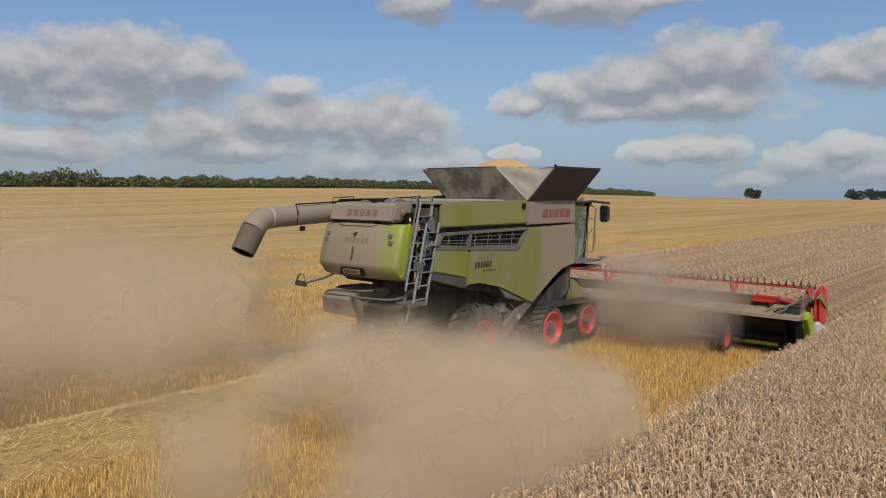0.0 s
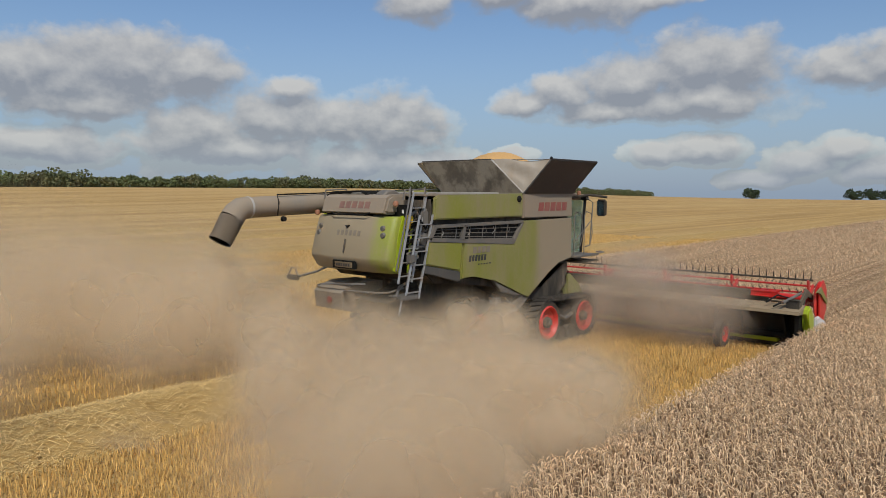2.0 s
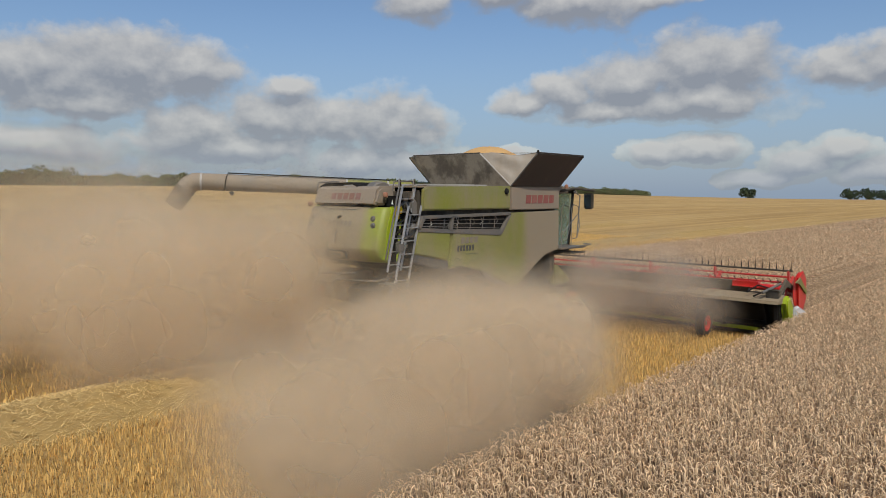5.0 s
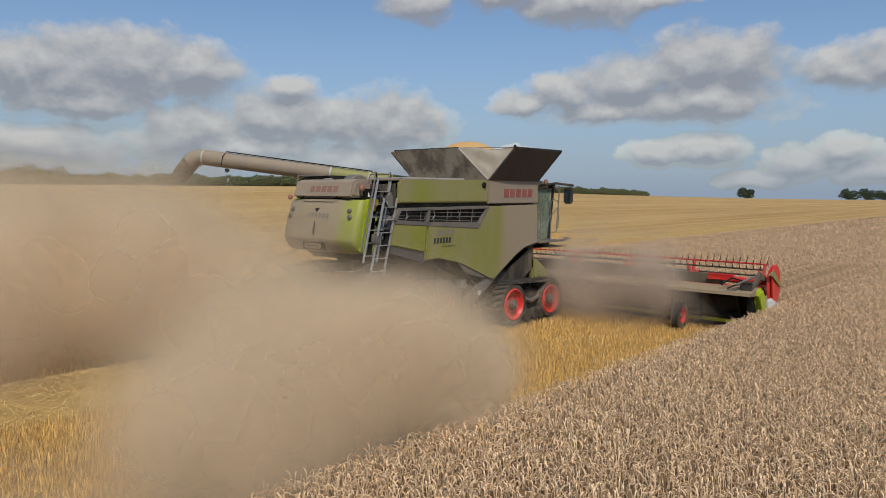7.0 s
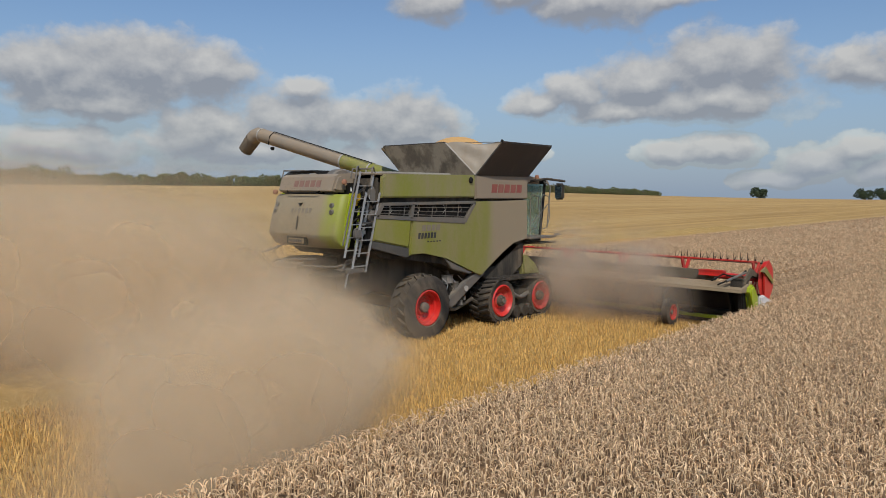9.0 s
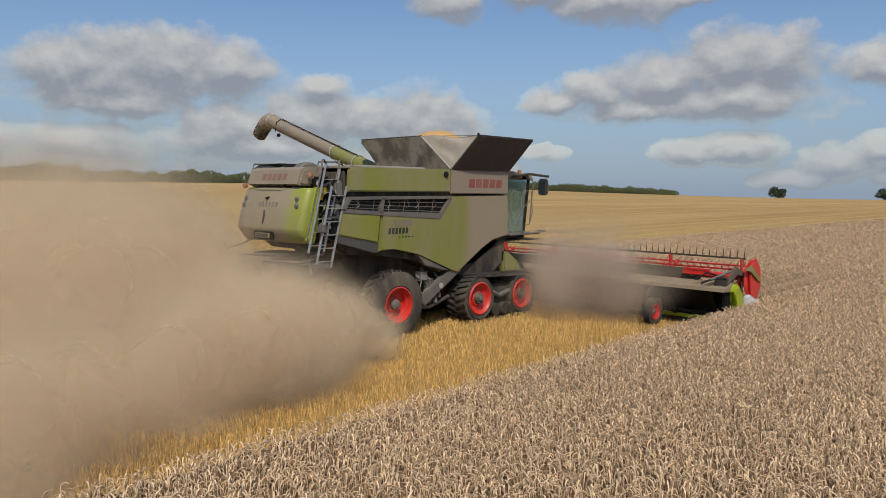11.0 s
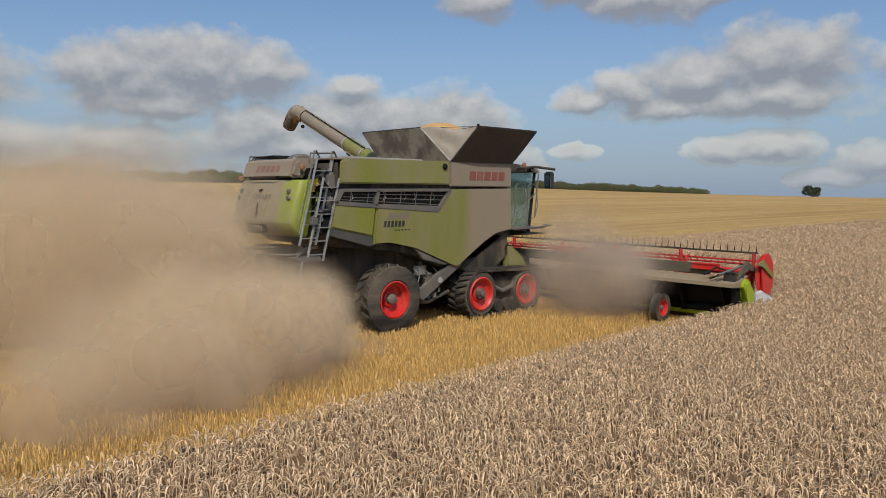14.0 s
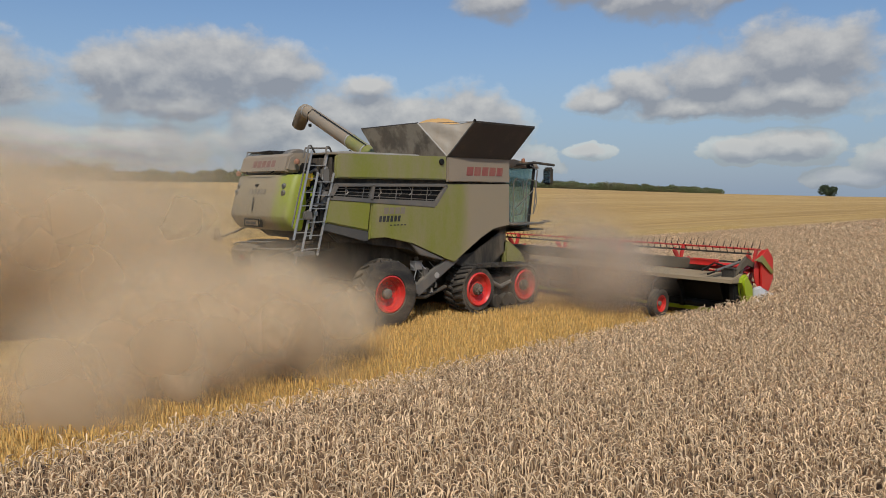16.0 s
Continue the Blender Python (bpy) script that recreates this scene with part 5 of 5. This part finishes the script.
reel = empty("reel")
reel.parent = header
REEL_C = (3.38, 0, 1.25)
reel.matrix_basis = pose(*REEL_C)
tagged(reel, "red tined reel")
part("reel_tube", rod([(0, -H + 0.15, 0), (0, H - 0.15, 0)], 0.085, 14), RED, reel, "red reel tube")
RB = 0.47
for k in range(6):
    a = 2 * math.pi * k / 6
    cx, cz = RB * math.cos(a), RB * math.sin(a)
    part("tine_bar", rod([(cx, -H + 0.2, cz), (cx, H - 0.2, cz)], 0.024, 6), (RED, DARK)[k % 2], reel, ("red tine bar", "dark tine bar")[k % 2])
    bm = bmesh.new()
    for j in range(76):
        y = -H + 0.25 + j * (2 * H - 0.5) / 75
        ux, uz = math.cos(a), math.sin(a)
        p0, p1 = Vector((cx, y, cz)), Vector((cx + 0.26 * ux + 0.04 * uz, y, cz + 0.26 * uz - 0.04 * ux))
        w = Vector((-uz, 0, ux)) * 0.017
        e = Vector((0, 0.017, 0))
        base = [bm.verts.new(p0 + q) for q in (w, e, -w, -e)]
        tip = bm.verts.new(p1)
        for i in range(4):
            bm.faces.new((base[i], base[(i + 1) % 4], tip))
    tagged(part("tine_row", bm, BLACK, reel, "row of black spring tines", False), kind="stuff")
for j in range(8):
    y = -H + 0.3 + j * (2 * H - 0.6) / 7
    bm = bmesh.new()
    for k in range(6):
        a = 2 * math.pi * k / 6
        prism([(0.05 * math.cos(a + 1.57), 0.05 * math.sin(a + 1.57)), (RB * math.cos(a) + 0.065 * math.cos(a + 1.57), RB * math.sin(a) + 0.065 * math.sin(a + 1.57)),
               (RB * math.cos(a) - 0.065 * math.cos(a + 1.57), RB * math.sin(a) - 0.065 * math.sin(a + 1.57)), (-0.05 * math.cos(a + 1.57), -0.05 * math.sin(a + 1.57))], y - 0.02, y + 0.02, 0, bm)
    part("reel_spider", bm, RED, reel, "red reel spider", False)


# ---- airborne dust: soft rounded puffs that rise behind the machine and drift off ----
scene.cycles.transparent_max_bounces = 256
DUST_AIR = (0.765, 0.625, 0.435)
AIR = [dust_material("thick_dust", 0.72, DUST_AIR, 0.36, 0.84, 0.80), dust_material("drifting_dust", 0.46, DUST_AIR, 0.28, 0.86, 0.80), dust_material("thin_dust", 0.40, DUST_AIR, 0.22, 0.84, 0.80),
       # over the header: the same dust, its colour darkened for the shade it hangs in
       dust_material("header_dust_shaded", 0.24, (0.66, 0.54, 0.41), 0.28, 0.85, 0.80), dust_material("dust_veil", 0.15, DUST_AIR, 0.05, 0.80, 0.80)]


def puff_mesh(material, seed):
    """A lens-shaped billow about its y axis, lumpy all over."""
    bm = bmesh.new()
    bmesh.ops.create_icosphere(bm, subdivisions=3, radius=1.0)
    for v in bm.verts:
        n = noise.noise(v.co * 1.7 + Vector((seed * 7.1, 0, 0))) * 0.07 + noise.noise(v.co * 4.0 + Vector((0, seed * 3.3, 0))) * 0.03
        v.co = v.co * (1.0 + n)
        v.co.y *= 0.36
    me = bpy.data.meshes.new("puff")
    bm.to_mesh(me)
    bm.free()
    me.materials.append(material)
    me.shade_smooth()
    return me


PUFFS = [[puff_mesh(m, 3 * k + j) for j in range(3)] for k, m in enumerate(AIR)]
cloud = tagged(empty("dust_cloud"), "billowing cloud of tan straw dust drifting over the stubble", "dust cloud", kind="stuff")
drifting = []       # (object, rows)
dice = random.Random(11)


def wind(e):
    """Drift of the dust let go at e seconds: a gust towards the standing crop that dies down."""
    keys = ((-30, 0.0, 2.3), (-5.6, 0.0, 2.3), (-4.8, 0.0, -3.6), (0.6, 0.0, -3.6), (1.6, 0.5, -3.6), (3.0, 0.4, -3.6), (4.5, 0.1, -2.8), (6.5, 0.0, -2.0), (8.5, 0.0, -1.5), (30, 0.0, -1.4))
    for (a, ax, ay), (b, bx, by) in zip(keys, keys[1:]):
        if a <= e <= b:
            f = (e - a) / (b - a)
            return ax + (bx - ax) * f, ay + (by - ay) * f
    return 0.0, 0.0


def add_puff(kind, born, size, rise, start, stay, fade, spread, lift, gust=1.0):
    """One puff let go at `born`: it comes up out of the stubble `start` seconds later and drifts; after `stay` it settles."""
    ob = new("puff", dice.choice(PUFFS[kind]))
    ob.parent = cloud
    ob.scale = (1.15 * size, 1.15 * size, 1.15 * size * dice.uniform(0.8, 1.1))
    wx, wy = (gust * w for w in wind(born)) if kind < 2 else (0.0, 0.0)
    jx, jy = dice.gauss(0, 0.35), dice.gauss(0, 0.8)
    gx, gy = dice.gauss(0, 0.10) * spread, dice.gauss(0, 0.22) * spread
    if kind == 2:
        gy = dice.uniform(-0.12, 1.3)
    if kind == 4:
        gy = dice.uniform(0.2, 0.8) if born < 1.4 else dice.uniform(0.8, 1.7)
    turn, roll, spin = dice.uniform(-16, 16), dice.uniform(0, 360), dice.uniform(-9, 9)
    hz = dice.uniform(0.85, 1.25) * rise
    x0 = V * born - (4.85 if 0.8 < born < 6.0 else 5.15) - 1.1 * max(0.0, 1 - abs(born - 6.0) / 3.0) + jx
    y0 = (-1.2 if kind < 2 else 1.0 if kind == 2 and born < 2.5 else 0.2 if kind == 2 else 3.0 if born < 1.5 else 4.0) + jy
    front = -7.2 + 2.3 * min(max((born - 4.5) / 3.5, 0.0), 1.0)     # the cloud keeps off the crop once the gust is over

    def at(t):
        age = t - born
        a = max(age, 0.0)
        far = 2.0 * (1 - math.exp(-a / 2.0))
        x, y = x0 + wx * far + gx * a, max(y0 + wy * far + gy * a, front + size * 0.6)
        if age < start:
            x += V * (age - start) if age < 0 else 0.0
        low = -1.7 * size
        high = hz + lift * a
        if age < start:
            f = 0.0
        elif age < start + 0.9:
            f = (age - start) / 0.9
        elif age < stay:
            f = 1.0
        elif age < stay + fade:
            f = 1.0 - (age - stay) / fade
        else:
            f = 0.0
        f = f * f * (3 - 2 * f)
        return pose(x, y, low + (high - low) * f, 0, 0, -46 + turn) @ pose(0, 0, 0, 0, roll + spin * t, 0)

    marks = {0.0, 16.0, born + start, born + start + 0.45, born + start + 0.9, born + stay, born + stay + fade / 2, born + stay + fade}
    marks |= {float(k) for k in range(0, 17, 2) if born + start < k < born + stay + fade}
    rows = sorted(m for m in marks if 0 <= m <= 16)
    drifting.append((ob, [(t, at(t)) for t in rows]))


e = -4.8
while e < 16:
    add_puff(0, e, dice.uniform(0.75, 1.15), 1.25 if 0.8 < e < 3.5 else 0.58 if 3.5 < e < 8 else 0.72, 0.0, 2.4, 1.8, 1.0, 0.14)
    e += 0.13
e = -3.0
while e < 16:
    add_puff(1, e, dice.uniform(0.9, 1.4), 0.85, 0.0, 2.2, 1.8, 2.0, 0.12, 0.3)
    e += 0.15
e = -6.0
while e < 15:
    add_puff(1, e, dice.uniform(1.4, 2.1), 1.05 if 0.8 < e < 3.5 else 0.6, 0.7, *((3.6, 2.4) if e < 0 else (5.2, 3.0) if e < 2 else (4.4, 2.8) if e < 7 else (3.2, 2.4)), 1.2, 0.08)
    e += 0.16
e = -17.0
while e < 14.5:
    if e < 1.4:
        if dice.random() < 0.62:
            add_puff(2, e, dice.uniform(1.7, 2.6), 0.7 if e < -5 else 1.1, 1.6 if e < -5 else 0.8, 40.0, 4.0, 1.6, 0.10)
    else:
        add_puff(2, e, dice.uniform(2.1, 3.0), dice.uniform(0.7, 2.1), 0.45, 40.0, 4.0, 1.6, 0.07)
    e += 0.36 if e < -2 else 0.25 if e < 1 else 0.14
e = -14.0
while e < 14.5:
    add_puff(4, e, dice.uniform(2.4, 3.4), 1.2 if e < 1.4 else 2.0, 0.9, 40.0, 4.0, 1.0, 0.10 if e < 1.4 else 0.15)
    e += 0.3
# dust hanging over the header beside the machine, carried along with it
for k in range(24):
    ob = new("puff", dice.choice(PUFFS[3]))
    ob.parent = cloud
    size = dice.uniform(0.9, 1.7)
    ob.scale = (size * 1.5, size, size)
    x, y, z = dice.uniform(0.6, 3.0), dice.uniform(-4.6, -1.9), dice.choice((0.6, 0.8, 1.0, 1.3, 1.9))
    turn, spin, ph = dice.uniform(-30, 30), dice.uniform(-6, 6), dice.uniform(0, 6.3)
    drifting.append((ob, [(t, pose(V * t + x + 0.35 * math.sin(0.5 * t + ph), y + 0.5 * math.sin(0.37 * t + 2 * ph), z + 0.15 * math.sin(0.8 * t + ph), 0, spin * t, -46 + turn)) for t in range(0, 17, 2)]))


# ---- what moves ----
TIMES = [0.5 * k for k in range(33)]
# swing of the auger: seconds, degrees out from the rear, degrees up
SWING = [(0, -4.5, -2.4), (1.0, -4.5, -2.6), (1.5, -3.6, -2.4), (2, -1.0, -2.0), (2.5, 9, -2.0), (3, 18, -1.0), (3.5, 25.5, 0.0), (4, 30.5, 0.4),
         (5, 35.5, 1.8), (6, 40, 3.6), (6.5, 44.5, 4.8), (7, 52.5, 7.1), (7.5, 61, 9.0), (8, 68, 10.4), (8.5, 77, 12.7), (9.2, 84, 14.8), (10.2, 89, 16.6), (11.5, 93.5, 17.9),
         (12.5, 97, 18.4), (13.5, 98, 19.2), (14.5, 99.3, 19.0), (16, 100.5, 18.6)]


def motions():
    walk(harvester, [(t, pose(V * t, 0, 0)) for t in TIMES])
    walk(auger, [(t, pose(*PIVOT) @ pose(0, 0, 0, 0, 0, -out) @ pose(0, 0, 0, 0, up, 0)) for t, out, up in SWING])
    quick = [0.25 * k for k in range(65)]
    for ob, r in spinners:
        at = ob.matrix_basis.translation.copy()
        walk(ob, [(t, pose(*at) @ Matrix.Rotation(V * t / r, 4, "Y")) for t in quick])
    for ob, place, start in lugs:
        walk(ob, [(t, place(start + V * t)) for t in quick])
    walk(reel, [(t, pose(*REEL_C) @ Matrix.Rotation(2.8 * t + 0.07, 4, "Y")) for t in quick])
    for k, ob in enumerate(slices):
        x = KNIFE + 0.3 + SLICE * k
        reach = (x + SLICE * 0.5 - KNIFE) / V
        stand, down = pose(x, 0, 0), pose(x, 0, -0.98)
        rows = [(0, stand), (max(0.1, reach - 0.35), stand), (reach + 0.25, down), (reach + 0.8, down), (17.0, down)]
        walk(ob, [r for r in rows if r[0] <= 16.0 or r[0] == 17.0] if reach < 15.6 else [(0, stand), (16, stand)])
    for k, ob in enumerate(fresh):
        x = -6.6 + 1.5 * k
        go = (x + 1.5 + 6.2) / V
        low, high = pose(x, 0.1, -0.6), pose(x, 0.1, 0)
        walk(ob, [(0, low), (go, low), (go + 0.9, high), (go + 1.2, high), (18.5, high)] if go < 16 else [(0, low), (16, low)])

    for ob, rows in drifting:
        walk(ob, rows)


motions()
